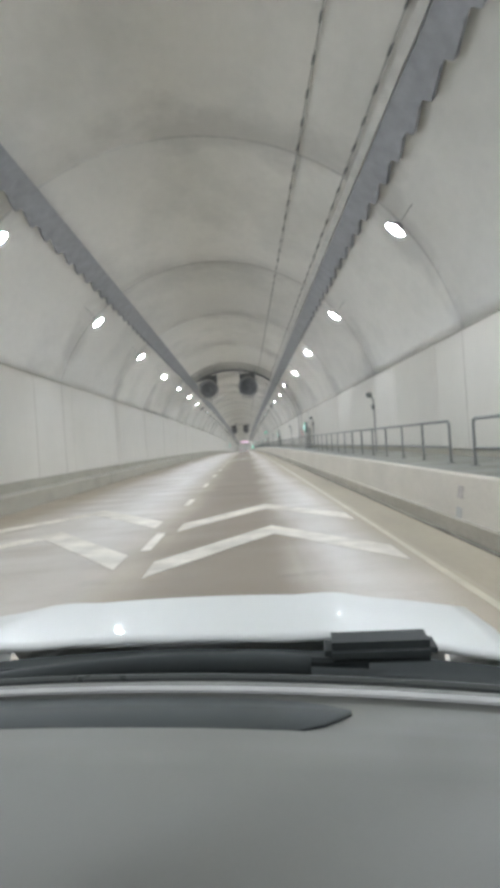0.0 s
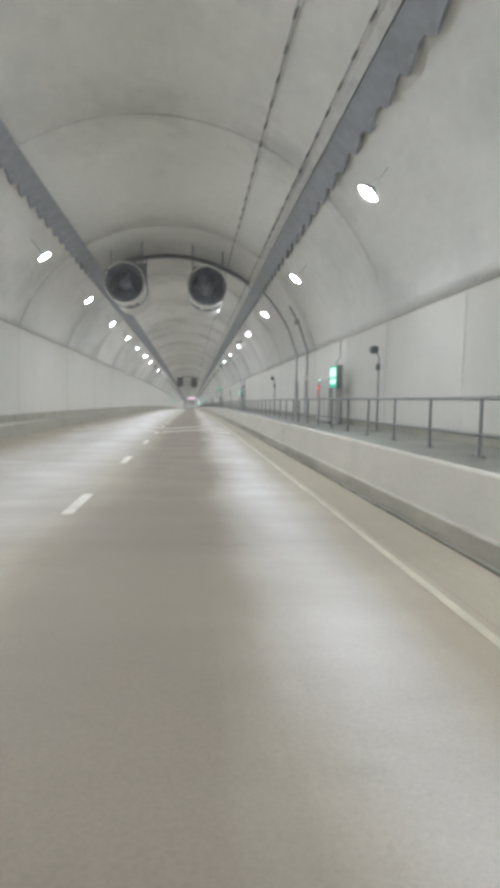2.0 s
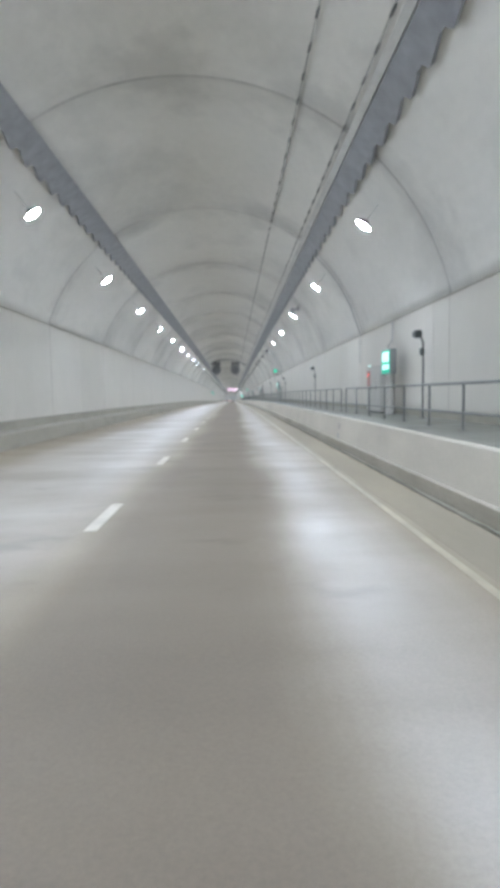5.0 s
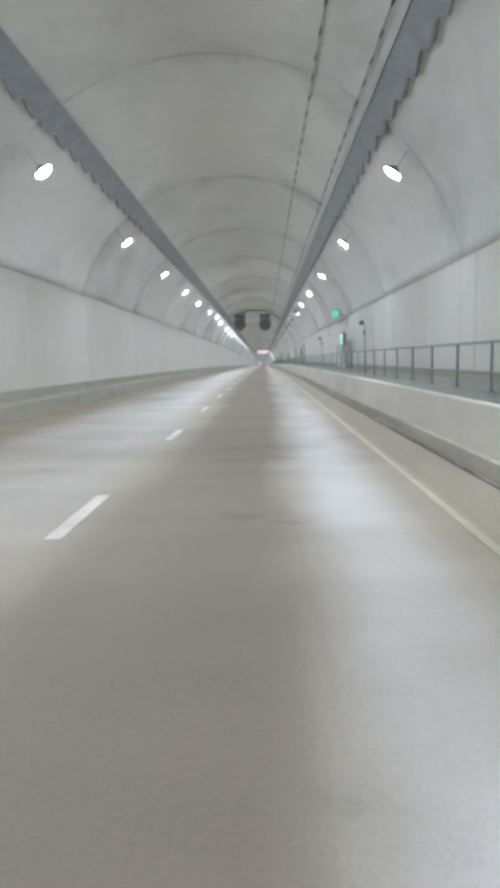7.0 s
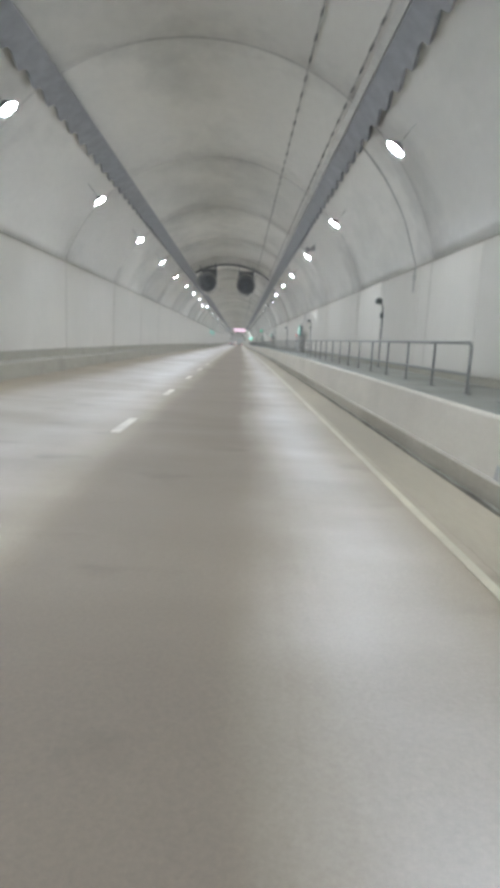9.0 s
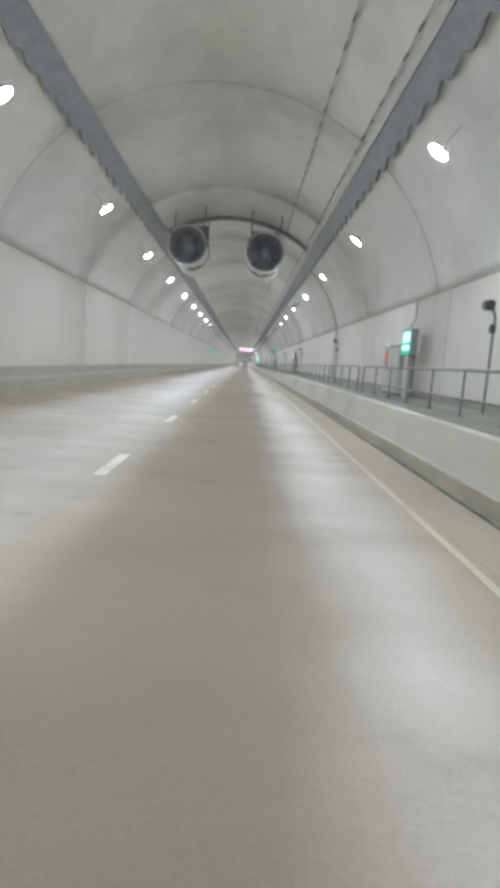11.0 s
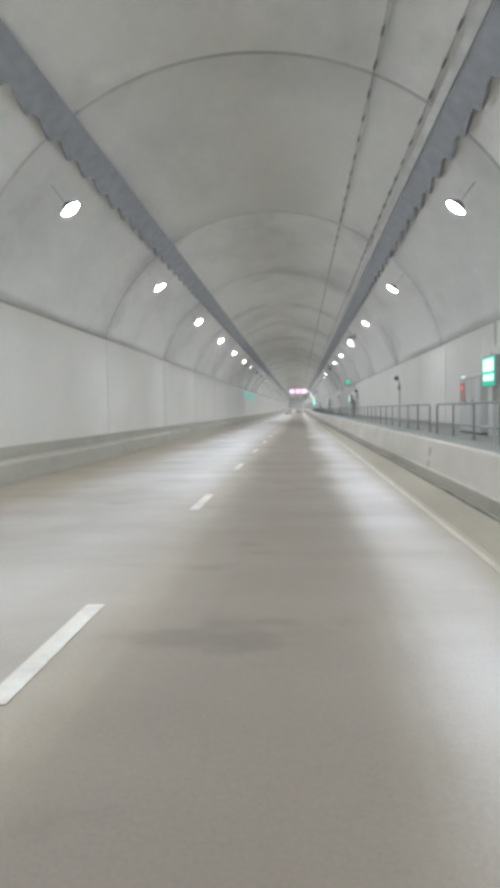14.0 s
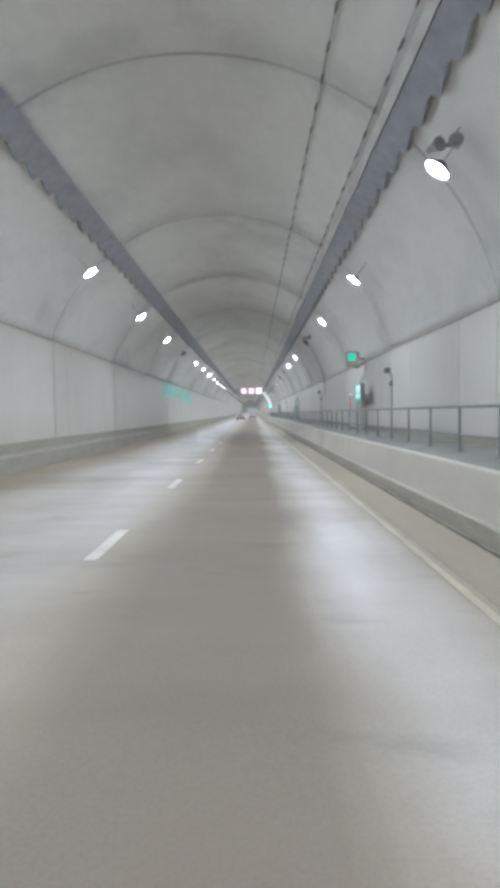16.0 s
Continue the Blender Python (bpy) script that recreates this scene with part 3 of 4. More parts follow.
        ring = [(-0.64, 1.50), (0.64, 1.50), (0.64, 0.56)] + [(0.845 * math.cos(radians(q)), 0.845 * math.sin(radians(q))) for q in range(45, 136, 10)] + [(-0.64, 0.56)]
        f, b = ([bm.verts.new((x, y + o, z)) for x, z in ring] for o in (-0.04, 0.04))
        bm.faces.new(f)
        bm.faces.new(b[::-1])
        for i in range(len(ring)):
            bm.faces.new((f[i], f[(i + 1) % len(ring)], b[(i + 1) % len(ring)], b[i]))
        part("saddle_plate", bm, BRACKET, fan, "dark steel saddle plate")
    bm = boxed(-0.16, 0.16, 1.0, 1.5, 0.80, 0.98, bevel=0.02)
    part("terminal_box", bm, STEEL_DARK, fan)
    return fan


fan = build_fan()
fan.matrix_basis = at(-3.0, 51.9, 6.44)
for x, y, z in ((0.50, 51.9, 6.42), (-2.95, 172.2, 6.36), (0.48, 172.2, 6.32)):
    copy_thing(fan, at(x, y, z))


def mounting_beam_shade(y):
    """A curved steel beam across the vault, from tray to tray, at the fans; its dark breadth also stands for their
    shade.
    """
    bm = bmesh.new()
    rows = []
    for a in [52.2 + 69.2 * k / 30 for k in range(31)]:
        rows.append([bm.verts.new((arch(a, r)[0], s, arch(a, r)[1])) for r, s in ((R - 0.16, -0.15), (R - 0.03, -0.15), (R - 0.03, 0.15), (R - 0.16, 0.15))])
    for p, q in zip(rows, rows[1:]):
        for i in range(4):
            bm.faces.new((p[i], p[(i + 1) % 4], q[(i + 1) % 4], q[i]))
    bm.faces.new(rows[0])
    bm.faces.new(rows[-1][::-1])
    ob = part("mounting_beam_shade", bm, BRACKET)
    ob.matrix_basis = at(0, y, 0)
    tagged(ob, "dark curved steel beam across the vault, broadened to stand for the fans' shade", "mounting beam", "fan mounting beams")


for y in (55.1, 175.4):
    mounting_beam_shade(y)


# ---- walkway fence ----
def fence(y0, y1):
    f = tagged(new("fence"), "grey steel tube guard rail with square-set posts on the walkway", "guard rail", "walkway guard rails")
    x, zt, zb, z0 = 3.80, 1.62, 1.12, 0.82
    ring = [(math.cos(q), math.sin(q)) for q in [2 * math.pi * i / 8 for i in range(8)]]
    sweep("top_rail", [(x + 0.027 * c, zt + 0.027 * s) for c, s in ring], y0 + 0.1, y1 - 0.1, RAIL, f, step=8)
    sweep("lower_rail", [(x + 0.022 * c, zb + 0.022 * s) for c, s in ring], y0, y1, RAIL, f, step=8)
    count = max(1, round((y1 - y0) / 1.715))
    shared = {}
    for i in range(count + 1):
        y = y0 + (y1 - y0) * i / count
        kind = 1 if i == 0 else -1 if i == count else 0
        if kind not in shared:
            bm = bmesh.new()
            if kind:
                pipe(bm, [(0, 0, 0), (0, 0, zt - z0 - 0.1), (0, kind * 0.03, zt - z0 - 0.03), (0, kind * 0.1, zt - z0)], 0.027)
            else:
                rod(bm, (0, 0, 0), (0, 0, zt - z0), 0.024)
            box(bm, -0.06, 0.06, -0.06, 0.06, 0, 0.012)
            ob = part("post", bm, RAIL, f, smooth=False)
            shared[kind] = ob.data
        else:
            ob = new("post", shared[kind])
            ob.parent = f
        ob.matrix_basis = at(x, y, z0)


for y0, y1 in ((-18.0, 10.1), (11.3, 47.3), (48.5, 84.6), (85.45, 126.1), (127.45, 164.2), (165.1, 203.15), (204.05, 240.6), (242.1, 340.0)):
    fence(y0, y1)


# ---- marker plates on the barrier beside the exit signs ----
def build_markers():
    s = thing("barrier_marker", "dull reddish and grey marker plates on the barrier face", "marker plate", "barrier marker plates")
    for z, x, material in ((0.27, 2.866, CONDUIT), (0.57, 2.908, MARKER_RED)):
        ob = part("plate", boxed(-0.012, 0.0, -0.10, 0.10, -0.09, 0.09, bevel=0.003), material, s)
        ob.matrix_basis = pose(x, 0, z, 0, 8, 0)
    return s


markers = build_markers()
markers.matrix_basis = at(0, 8.4, 0)
for y in (45.0, 80.9, 123.9, 161.4, 199.9, 238.4):
    copy_thing(markers, at(0, y, 0))


# ---- poles with beacon heads ----
def build_pole():
    p = thing("beacon_pole", "slim grey pole with a dark camera head by the walkway wall", "camera pole", "camera poles")
    bm = bmesh.new()
    pipe(bm, [(0, 0, 0), (0, 0, 1.86), (-0.05, 0, 1.98), (-0.12, 0, 2.03)], 0.028)
    box(bm, -0.08, 0.08, -0.08, 0.08, 0, 0.015)
    part("pole", bm, RAIL, p)
    part("head", boxed(-0.24, -0.06, -0.13, 0.13, 1.98, 2.16, bevel=0.03), DARK_BOX, p, "dark camera housing")
    part("junction_box", boxed(-0.075, 0.02, -0.06, 0.06, 1.55, 1.72, bevel=0.015), DARK_BOX, p)
    return p


pole = None
for y in (2.5, 21.6, 40.8, 60.0, 79.1, 98.4, 117.8, 137.3, 156.6, 176.0, 195.1, 214.4, 233.8, 253.7, 273.0, 292.3, 311.6):
    if pole is None:
        pole = build_pole()
        pole.matrix_basis = at(4.66, y, 0.82)
    else:
        copy_thing(pole, at(4.66, y, 0.82))


# ---- emergency exit signs with their cabinets ----
def build_exit_sign():
    s = thing("exit_sign", "lit green emergency exit sign box on a grey post", "exit sign", "emergency exit signs")
    part("housing", boxed(0.0, 0.19, 0.0, 0.95, 1.18, 1.90, bevel=0.015), SIGN_CASE, s)
    face = part("face", boxed(-0.008, -0.002, 0.02, 0.93, 1.20, 1.87), SIGN_GREEN, s, "glowing green face")
    part("pictogram", boxed(-0.014, -0.010, 0.12, 0.83, 1.54, 1.82, bevel=0.001), SIGN_WHITE, face)
    part("text_bar", boxed(-0.014, -0.010, 0.10, 0.85, 1.32, 1.46, bevel=0.001), SIGN_WHITE, face)
    part("post", boxed(0.04, 0.18, 0.30, 0.62, 0.0, 1.178), CABINET, s)
    part("base_plate", boxed(-0.02, 0.24, 0.24, 0.68, 0.0, 0.015), RAIL, s)
    bm = bmesh.new()
    pipe(bm, [(0.10, 0.6, 1.90), (0.12, 0.62, 2.02), (0.40, 1.3, 2.2), (0.47, 1.5, 2.34), (0.47, 1.5, 2.83)], 0.022)
    part("supply_conduit", bm, CONDUIT, s)
    return s


def build_cabinet():
    c = thing("emergency_cabinet", "tall grey emergency cabinet with a red call panel", "cabinet", "emergency cabinets")
    part("body", boxed(-0.22, 0.22, 0, 1.95, 0.06, 1.46, bevel=0.015), CABINET, c)
    part("plinth", boxed(-0.20, 0.20, 0.03, 1.92, 0.0, 0.058), DARK_BOX, c)
    part("roof", boxed(-0.26, 0.23, -0.04, 1.99, 1.462, 1.50, bevel=0.01), CABINET, c)
    part("call_panel", boxed(-0.235, -0.222, 1.42, 1.88, 0.85, 1.38, bevel=0.004), RED_PAINT, c, "red call panel")
    part("alarm_lamp", boxed(-0.262, -0.237, 1.60, 1.70, 1.18, 1.28, bevel=0.008), ALARM_RED, c, "small glowing red alarm lamp")
    part("roof_lamp", boxed(-0.24, -0.16, 1.60, 1.70, 1.502, 1.55, bevel=0.01), SIGN_WHITE, c, "small white lamp")
    for y in (0.05, 0.72):
        door = part("door", boxed(-0.236, -0.223, y, y + 0.63, 0.12, 1.40, bevel=0.004), CABINET, c)
        part("handle", boxed(-0.258, -0.238, y + 0.52, y + 0.56, 0.75, 0.90, bevel=0.004), DARK_BOX, door)
    return c


sign = cabinet = None
for y in (7.0, 45.1, 82.1, 124.3, 162.2, 201.05, 239.0, 277.0, 315.0):
    if sign is None:
        sign, cabinet = build_exit_sign(), build_cabinet()
        sign.matrix_basis, cabinet.matrix_basis = at(4.45, y - 0.7, 0.82), at(4.74, y + 0.6, 0.82)
    else:
        copy_thing(sign, at(4.45, y - 0.7, 0.82))
        copy_thing(cabinet, at(4.74, y + 0.6, 0.82))


def build_lane_box():
    s = thing("green_signal_box", "square green lit signal in a grey box on the vault", "signal", "green signals")
    part("housing", boxed(-0.27, 0.29, 0.0, 0.22, 0.0, 0.62, bevel=0.015), CABINET, s)
    part("face", boxed(-0.19, 0.13, -0.008, -0.002, 0.25, 0.57), SIGNAL_GREEN, s, "glowing green square")
    part("arm", boxed(0.292, 0.70, 0.06, 0.14, 0.28, 0.36), STEEL_DARK, s)
    bm = bmesh.new()
    pipe(bm, [(0.1, 0.1, 0.0), (0.16, 0.1, -0.06), (0.35, 0.1, 0.02), (0.5, 0.1, 0.16)], 0.018)
    part("cable", bm, CABLE, s)
    return s


box1 = build_lane_box()
box1.matrix_basis = at(4.42, 126.2, 3.5)
copy_thing(box1, at(4.42, 240.0, 3.5))


# ---- cables down the wall beside the fans ----
def wall_cable(y, r, z0, fitting=""):
    bm = bmesh.new()
    pts = []
    for a in range(34 if fitting == "junction" else 52, 22, -3):
        x, z = arch(a, R - 0.05)
        pts.append((x, 0, z))
    pts.append((4.92, 0, 3.75))
    pts.append((4.92, 0, z0))
    pipe(bm, pts, r)
    c = thing("wall_conduit", "grey conduit running down the vault and wall", "conduit", "wall conduits", at(0, y, 0))
    part("pipe", bm, CONDUIT, c)
    for z in (3.4, 2.7, 2.1, 1.4):
        if z > z0 + 0.1:
            part("clip", boxed(4.86, 4.962, -r - 0.03, r + 0.03, z - 0.025, z + 0.025, bevel=0.006), CABINET, c)
    if fitting == "guard":
        part("guard", boxed(4.85, 4.955, -0.10, 0.10, 0.83, z0 + 0.06, bevel=0.015), CABINET, c, "pale grey cover box")
        bm = bmesh.new()
        pipe(bm, [(4.9, -0.34, 0.83), (4.9, -0.34, z0 + 0.05)], 0.055)
        part("riser", bm, CONDUIT, c)
    if fitting == "junction":
        part("sleeve", boxed(4.85, 4.958, -0.07, 0.07, 2.49, 2.76, bevel=0.015), PANEL, c, "pale joint sleeve")
        part("cover", boxed(4.84, 4.958, -0.10, 0.10, 0.84, 2.48, bevel=0.015), CONDUIT, c, "grey cover channel")
        x, z = arch(27, R - 0.10)
        bm = bmesh.new()
        pipe(bm, [(x - 0.02, -0.2, z), (x - 0.04, -0.75, z + 0.03)], 0.022)
        part("branch", bm, CONDUIT, c)
        part("junction_box", boxed(x - 0.10, x + 0.08, -0.30, 0.06, z - 0.10, z + 0.08, bevel=0.02), CONDUIT, c)


for y, r, z0, fitting in ((51.8, 0.042, 0.84, "junction"), (54.4, 0.04, 2.42, "guard"), (87.6, 0.018, 2.6, ""), (135.0, 0.018, 3.0, ""), (178.7, 0.035, 1.6, "guard"), (254.0, 0.02, 2.6, "")):
    wall_cable(y, r, z0, fitting)


def build_speaker():
    s = thing("loudspeaker", "pair of grey horn loudspeakers on a bracket beside a lamp", "loudspeaker", "loudspeakers")
    bm = bmesh.new()
    box(bm, -0.24, 0.24, 0.10, 0.16, 0.04, 0.10, bevel=0.008)
    rod(bm, (0.05, 0.13, 0.10), (0.30, 0.13, 0.42), 0.016, 6)
    part("bracket", bm, STEEL_DARK, s)
    for x, z, turn in ((-0.13, 0.03, 24), (0.13, 0.09, -24)):
        bm = bmesh.new()
        rings = lathe(bm, [(0.05, 0.30), (0.06, 0.22), (0.075, 0.14), (0.12, 0.02), (0.125, 0.0), (0.112, 0.01), (0.03, 0.15)], segments=20)
        bm.faces.new(rings[0])
        bm.faces.new(rings[-1][::-1])
        ob = part("horn", bm, CONDUIT, s, smooth=True)
        ob.matrix_basis = pose(x, -0.02, z, 0, 0, turn)
    return s


speaker = None
for y in (71.0, 96.9, 148.3, 190.6, 224.5, 250.0):
    if speaker is None:
        speaker = build_speaker()
        speaker.matrix_basis = at(3.40, y, 5.93)
    else:
        copy_thing(speaker, at(3.40, y, 5.93))


# ---- far end: lane signals, lit arc, traffic ----
def build_gantry():
    g = thing("lane_signal_gantry", "overhead gantry with three glowing red lane signals", "lane signal")
    for i in (-1, 0, 1):
        d = part("signal_box", boxed(1.30 * i - 0.60, 1.30 * i + 0.60, 0, 0.25, -0.55, 0.55, bevel=0.03), CABINET, g)
        part("signal_face", boxed(1.30 * i - 0.40, 1.30 * i + 0.40, -0.012, -0.002, -0.42, 0.42, bevel=0.004), SIGNAL_RED, d, "glowing red face")
    bm = bmesh.new()
    rod(bm, (-4.6, 0.35, 0.3), (4.6, 0.35, 0.3), 0.07)
    rod(bm, (-4.6, 0.35, -0.3), (4.6, 0.35, -0.3), 0.07)
    for i in range(-3, 4):
        rod(bm, (1.3 * i, 0.35, -0.3), (1.3 * i, 0.35, 0.3), 0.04)
    part("truss", bm, STEEL_DARK, g)
    return g


gantry = build_gantry()
gantry.matrix_basis = Matrix.Translation((-0.48, 320.0, 1.33)) @ Matrix.Rotation(math.atan(grade(320)), 4, "X")


def lit_arc(y):
    g = thing("light_arc", "arc of glowing white lamps ending in green on the vault", "light arc")
    for k in range(14):
        bm = bmesh.new()
        rows = []
        for j in range(4):
            a = 4 + 3.3 * k + j
            rows.append([bm.verts.new((arch(a, r)[0], s, arch(a, r)[1])) for r, s in ((R - 0.42, -0.1), (R - 0.15, -0.1), (R - 0.15, 0.1), (R - 0.42, 0.1))])
        for p, q in zip(rows, rows[1:]):
            for i in range(4):
                bm.faces.new((p[i], p[(i + 1) % 4], q[(i + 1) % 4], q[i]))
        bm.faces.new(rows[0])
        bm.faces.new(rows[-1][::-1])
        part("lamp_segment", bm, ARC_GREEN if k < 3 else ARC_WHITE, g)
    g.matrix_basis = at(0, y, 0)


lit_arc(368.0)


def green_strip(y0, y1):
    """Rows of glowing bars added for the green light mirrored in the panels near their top."""
    g = thing("green_guide_light", "glowing green bars standing for a green reflection along the panel top", "guide light")
    rows = {}
    for y in stations(y0, y1, 1.55):
        for z in (3.98, 3.66, 3.34):
            if random.random() < (0.15 if z > 3.9 or y > y1 - 5 else 0.3):
                continue
            size = random.choice((0.34, 0.5, 0.62))
            if size not in rows:
                ob = part("reflection_bar", boxed(-0.02, 0.03, -size, size, -0.10, 0.10, bevel=0.015), GREEN_REFLECTION, g)
                rows[size] = ob.data
            else:
                ob = new("reflection_bar", rows[size])
                ob.parent = g
            ob.matrix_basis = at(-6.87, y + random.uniform(-0.25, 0.25), z - 0.014 * (y - y0))


green_strip(262.0, 281.0)


def far_vehicle(name, label, body_material, profile, half, wheel_y, lamp_z, glass, pane):
    """A vehicle some way ahead, seen from behind: body from a side profile, glazing, tail lamps and wheels."""
    v = thing(name, label, "car" if name == "car" else "truck")
    bm = bmesh.new()
    rows = []
    for x, inset in ((-half, 0.06), (-half + 0.10, 0.0), (half - 0.10, 0.0), (half, 0.06)):
        rows.append([bm.verts.new((x, y, z - (inset if z > 0.9 else 0))) for y, z in profile])
    n = len(profile)
    for a, b in zip(rows, rows[1:]):
        for i in range(n):
            bm.faces.new((a[i], a[(i + 1) % n], b[(i + 1) % n], b[i]))
    bm.faces.new(rows[0])
    bm.faces.new(rows[-1][::-1])
    part("body", bm, body_material, v)
    part("rear_window", boxed(*glass, bevel=0.01), pane, v)
    for s in (-1, 1):
        part("tail_lamp", boxed(s * (half - 0.14) - 0.12, s * (half - 0.14) + 0.12, -0.03, 0.05, lamp_z, lamp_z + 0.16, bevel=0.01), TAIL, v, "glowing red tail lamp")
    part("bumper", boxed(-half + 0.03, half - 0.03, -0.06, 0.1, 0.34, 0.56, bevel=0.03), DARK_BOX, v)
    for y in wheel_y:
        for s in (-1, 1):
            bm = bmesh.new()
            rings = lathe(bm, [(0.20, 0.0), (0.31, 0.0), (0.33, 0.03), (0.33, 0.17), (0.31, 0.20), (0.20, 0.20)], axis="X", segments=24)
            w = part("tyre", bm, TYRE, v, smooth=True)
            w.location = (s * (half - 0.1) - 0.1, y, 0.33)
            bm = bmesh.new()
            rings = lathe(bm, [(0.03, 0.03), (0.2, 0.02), (0.2, 0.18), (0.03, 0.17)], axis="X", segments=20)
            bm.faces.new(rings[0])
            bm.faces.new(rings[-1])
            part("rim", bm, FAN_STEEL, w)
    return v


CAR_GLASS = surface("dark_glazing", (0.03, 0.035, 0.04), 0.1, var=0.05, bump=0)
TAIL = glowing("tail_lamp_red", (1.0, 0.30, 0.26), 1.3)
TYRE = surface("tyre_rubber", (0.03, 0.03, 0.032), 0.8, var=0.2, scale=8)
CAR_WHITE = surface("white_car_paint", (0.60, 0.61, 0.585), 0.4, var=0.02, scale=2, bump=0, coat=0.25, rough_var=0.03)
SILVER = surface("silver_car_paint", (0.62, 0.63, 0.63), 0.35, metal=0.2, var=0.03, scale=2, bump=0)
sedan = far_vehicle("car", "pale silver car with lit tail lamps ahead in the lane", SILVER,
                    [(0, 0.3), (0.02, 0.95), (0.5, 1.02), (1.0, 1.42), (2.3, 1.45), (3.1, 1.0), (4.2, 0.86), (4.35, 0.6), (4.35, 0.3)], 0.88, (0.8, 3.5), 0.72, (-0.62, 0.62, 0.42, 0.50, 1.04, 1.20), CAR_GLASS)
sedan.matrix_basis = at(-2.5, 342.0, 0)
truck = far_vehicle("truck", "white box truck with lit tail lamps far ahead", CAR_WHITE,
                    [(0, 0.5), (0, 2.75), (4.4, 2.75), (4.45, 2.2), (5.9, 2.15), (6.3, 1.3), (6.3, 0.5)], 1.05, (1.2, 5.2), 0.62, (-0.85, 0.85, -0.012, -0.002, 1.5, 2.5), SILVER)
truck.matrix_basis = at(0.3, 384.0, 0)


# ---- the car that carries the view, where it stands at the start ----
DASH = surface("grey_dashboard_plastic", (0.175, 0.174, 0.157), 0.55, var=0.06, scale=6, fine=220, bump=0.25, bump_dist=0.0012, rough_var=0.05)
DASH_DARK = surface("dark_vent_plastic", (0.05, 0.057, 0.055), 0.6, var=0.1, scale=8, fine=120)
COWL = surface("black_cowl_plastic", (0.034, 0.039, 0.038), 0.65, spec=0.25, var=0.2, scale=6, fine=90, bump=0.2, bump_dist=0.002)
EDGE_GLINT = surface("edge_glint_tone", (0.55, 0.55, 0.53), 0.4, var=0.04, scale=5)
TRIM = surface("windscreen_gasket", (0.07, 0.076, 0.072), 0.35, var=0.05, scale=5)


def sheet(name, rows, material, parent, label="", thick=0.012):
    bm = bmesh.new()
    g = [[bm.verts.new(p) for p in r] for r in rows]
    for a, b in zip(g, g[1:]):
        for i in range(len(a) - 1):
            bm.faces.new((a[i], a[i + 1], b[i + 1], b[i]))
    ob = part(name, bm, material, parent, label, smooth=True)
    mod = ob.modifiers.new("thickness", "SOLIDIFY")
    mod.thickness, mod.offset = thick, -1.0
    return ob


def span(a, b, n):
    return [a + (b - a) * i / n for i in range(n + 1)]


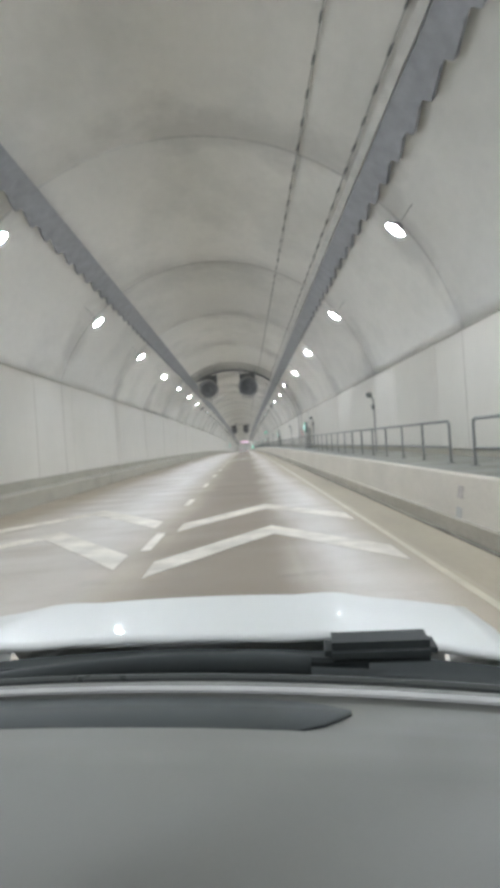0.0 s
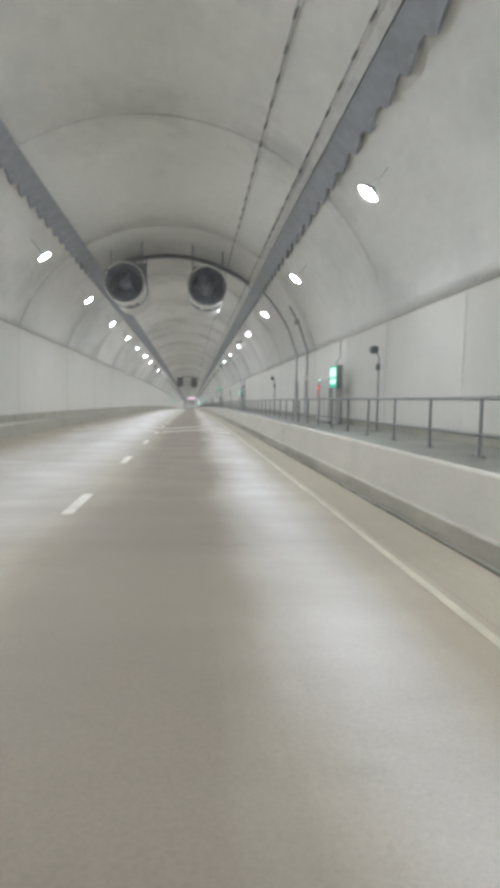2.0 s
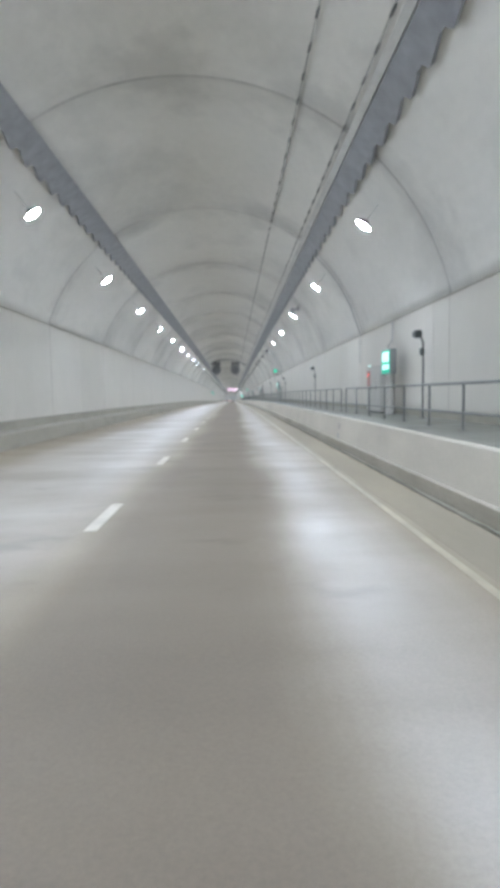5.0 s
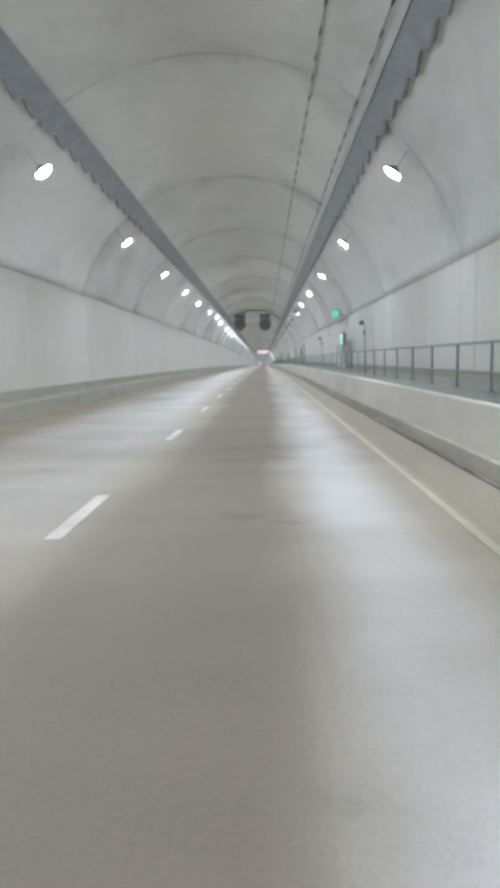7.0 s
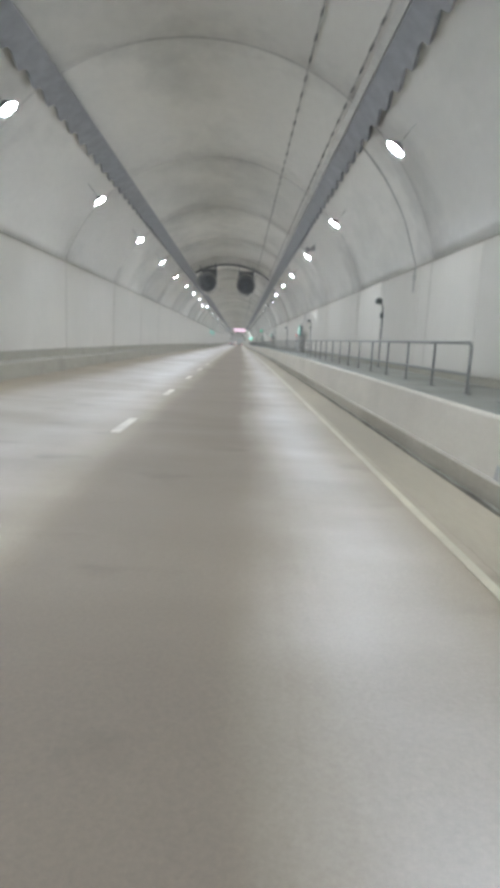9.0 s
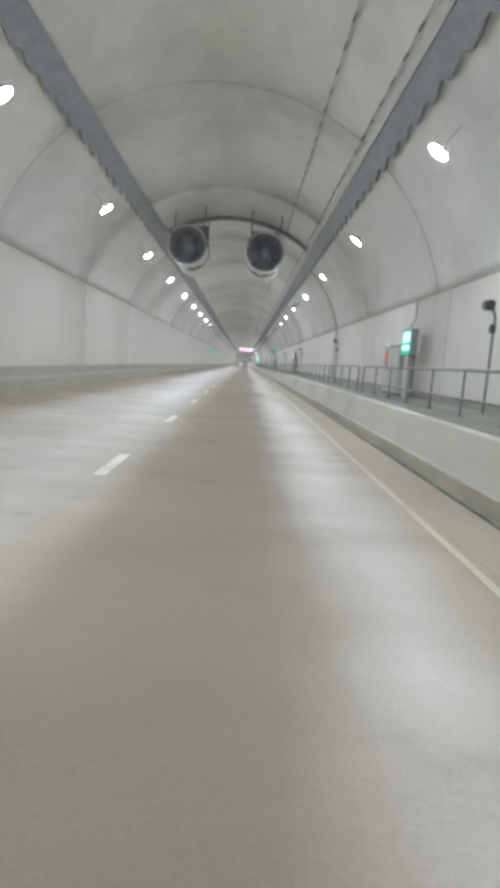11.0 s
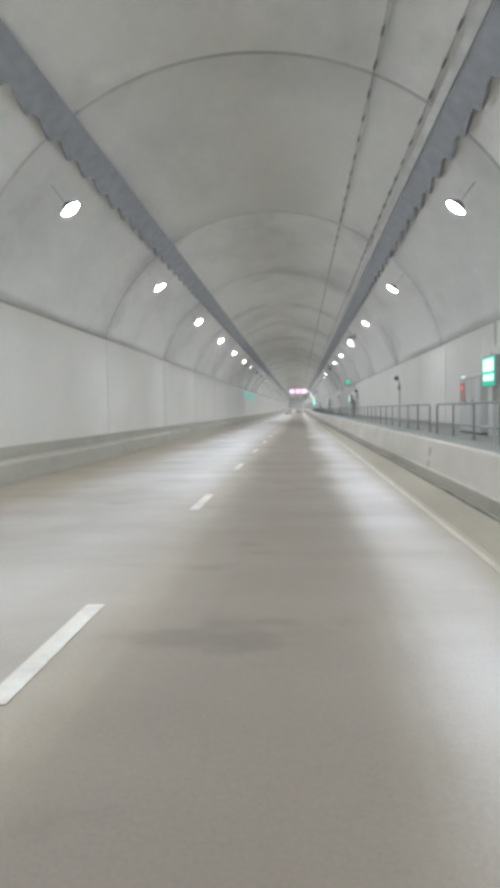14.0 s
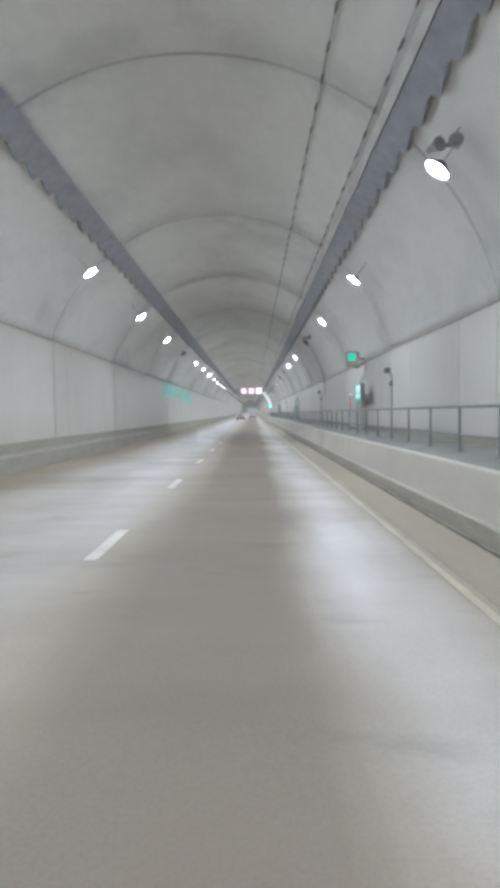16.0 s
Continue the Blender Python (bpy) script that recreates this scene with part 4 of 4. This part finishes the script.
def build_car():
    c = thing("white_car", "white car with a grey dashboard and black wipers", "car")
    bow = 0.15

    def hood_z(x, y):
        z = float(np.interp(y, (1.4, 1.7, 2.0, 2.2, 2.4, 2.5), (1.022, 1.016, 0.985, 0.925, 0.81, 0.70)))
        crease = 0.012 * (1 - min(1, abs(abs(x) - 0.45) / 0.12)) if abs(abs(x) - 0.45) < 0.12 else 0.0
        return z - 0.065 * abs(x) ** 2.8 + crease

    xs = span(-0.84, 0.84, 36)
    sheet("bonnet", [[(x, y - bow * x * x, hood_z(x, y)) for x in xs] for y in span(1.47, 2.5, 22)], CAR_WHITE, c, "glossy white bonnet")
    for s in (-1, 1):
        sheet("fender", [[(s * x, y - bow * 0.7, z) for x, z in ((0.845, 0.94 - dz), (0.89, 0.90 - dz), (0.91, 0.78 - dz), (0.905, 0.36))] for y, dz in ((1.05, 0.0), (1.5, 0.0), (1.9, 0.02), (2.2, 0.07), (2.5, 0.22))], CAR_WHITE, c)
        sheet("door", [[(s * x, y, z) for x, z in ((0.87, 0.95), (0.91, 0.80), (0.91, 0.34))] for y in (-1.9, -0.6, 0.5, 0.94)], CAR_WHITE, c)
        bm = bmesh.new()
        pipe(bm, [(s * 0.83, 0.95, 0.98), (s * 0.72, 0.45, 1.36), (s * 0.62, -0.02, 1.60)], 0.035)
        part("pillar", bm, COWL, c)
        bm = bmesh.new()
        pipe(bm, [(s * 0.84, -1.9, 0.95), (s * 0.62, -1.3, 1.60)], 0.05)
        part("rear_pillar", bm, CAR_WHITE, c)
        for y in (1.55, -1.15):
            bm = bmesh.new()
            lathe(bm, [(0.21, 0.0), (0.31, 0.0), (0.33, 0.03), (0.33, 0.18), (0.31, 0.21), (0.21, 0.21)], axis="X", segments=28)
            w = part("wheel", bm, TYRE, c, smooth=True)
            w.location = (s * 0.79 - 0.105, y, 0.33)
            bm = bmesh.new()
            rings = lathe(bm, [(0.03, 0.04), (0.21, 0.02), (0.21, 0.19), (0.03, 0.17)], axis="X", segments=20)
            bm.faces.new(rings[0])
            bm.faces.new(rings[-1])
            part("rim", bm, FAN_STEEL, w)
    sheet("roof", [[(x, y, 1.64 - 0.06 * x * x) for x in span(-0.62, 0.62, 8)] for y in (-1.45, -0.9, -0.4, -0.02)], CAR_WHITE, c, thick=0.03)
    part("rear_body", boxed(-0.88, 0.88, -2.1, -1.9, 0.34, 0.98, bevel=0.04), CAR_WHITE, c)
    part("floor_pan", boxed(-0.86, 0.86, -1.9, 2.3, 0.26, 0.32, bevel=0.01), COWL, c)
    part("front_bumper", boxed(-0.88, 0.88, 2.36, 2.58, 0.30, 0.68, bevel=0.06), CAR_WHITE, c)
    # cowl below the windscreen
    sheet("cowl_panel", [[(x, y - bow * x * x, z - 0.05 * x * x) for x in span(-0.80, 0.80, 24)] for y, z in ((1.03, 1.000), (1.10, 0.990), (1.16, 0.968), (1.28, 0.965), (1.36, 0.985), (1.455, 1.000))], COWL, c, "black plastic cowl")
    for s, (x0, x1, y0, y1) in enumerate(((0.50, -0.22, 1.33, 1.29), (-0.05, -0.80, 1.31, 1.26))):
        bm = bmesh.new()
        pipe(bm, [(x0, y0 - bow * x0 * x0, 1.012), ((x0 + x1) / 2, (y0 + y1) / 2 + 0.02 - bow * ((x0 + x1) / 2) ** 2, 1.022), (x1, y1 - bow * x1 * x1, 1.008)], 0.011, 6)
        arm = part("wiper_arm", bm, COWL, c)
        bm = bmesh.new()
        pipe(bm, [(x0 - 0.05, y0 - 0.07 - bow * x0 * x0, 1.000), ((x0 + x1) / 2, (y0 + y1) / 2 - 0.06 - bow * ((x0 + x1) / 2) ** 2, 1.008), (x1 - 0.02, y1 - 0.07 - bow * x1 * x1, 0.996)], 0.009, 6)
        part("wiper_blade", bm, COWL, arm)
        if s == 0:
            part("hinge_cap", boxed(x0 - 0.09, x0 + 0.14, y0 - 0.03 - bow * x0 * x0, y0 + 0.07 - bow * x0 * x0, 1.018, 1.062, bevel=0.016), COWL, arm)
            continue
        bm = bmesh.new()
        pipe(bm, [(x0 + 0.16 - 0.09 * i, y0 - 0.01 - bow * (x0 - 0.09 * i) ** 2, 1.020 - 0.0008 * i * i) for i in range(-3, 7)], 0.024, 10)
        part("arm_cover", bm, COWL, arm, "thick rounded black arm cover", smooth=True)
    # dashboard
    prof = [(0.26, 0.80), (0.28, 1.00), (0.31, 1.075), (0.36, 1.110), (0.50, 1.129), (0.70, 1.132), (0.800, 1.128), (0.815, 1.109), (0.948, 1.101), (0.965, 1.111), (1.005, 1.105), (1.020, 1.090), (1.022, 0.96)]
    dash = sheet("dashboard", [[(x, y - bow * x * x * (y / 1.0), z - 0.02 * x * x) for x in span(-0.78, 0.78, 26)] for y, z in prof], DASH, c, "matte grey plastic dashboard top")
    vent = []
    for dy in (-0.088, 0.0, 0.037):
        vent.append([])
        for x in span(-0.68, 0.44, 30):
            d = dy * (1 - (abs(x + 0.12) / 0.565) ** 10)
            vent[-1].append((x, 0.905 + d - bow * x * x * 0.9, 1.1085 - 0.06 * d - 0.02 * x * x))
    sheet("demister_vent", vent, DASH_DARK, dash, "dark demister vent", thick=0.004)
    bm = bmesh.new()
    pts = [Vector((x, 1.028 - bow * x * x, 1.102 - 0.02 * x * x)) for x in span(-0.78, 0.78, 20)]
    pipe(bm, pts, 0.007, 6)
    part("gasket", bm, TRIM, dash)
    # pale tube drawn as the reflection line at the windscreen's lower edge
    bm = bmesh.new()
    pipe(bm, [Vector((x, 0.957 - bow * x * x * 0.957, 1.112 - 0.02 * x * x)) for x in span(-0.74, 0.74, 20)], 0.0055, 6)
    part("edge_glint", bm, EDGE_GLINT, dash, "pale strip standing for the windscreen edge's reflection")
    return c


ego = build_car()
ego.matrix_basis = pose(-0.50, 0.0, 0.0, 0, 0, -6.0)
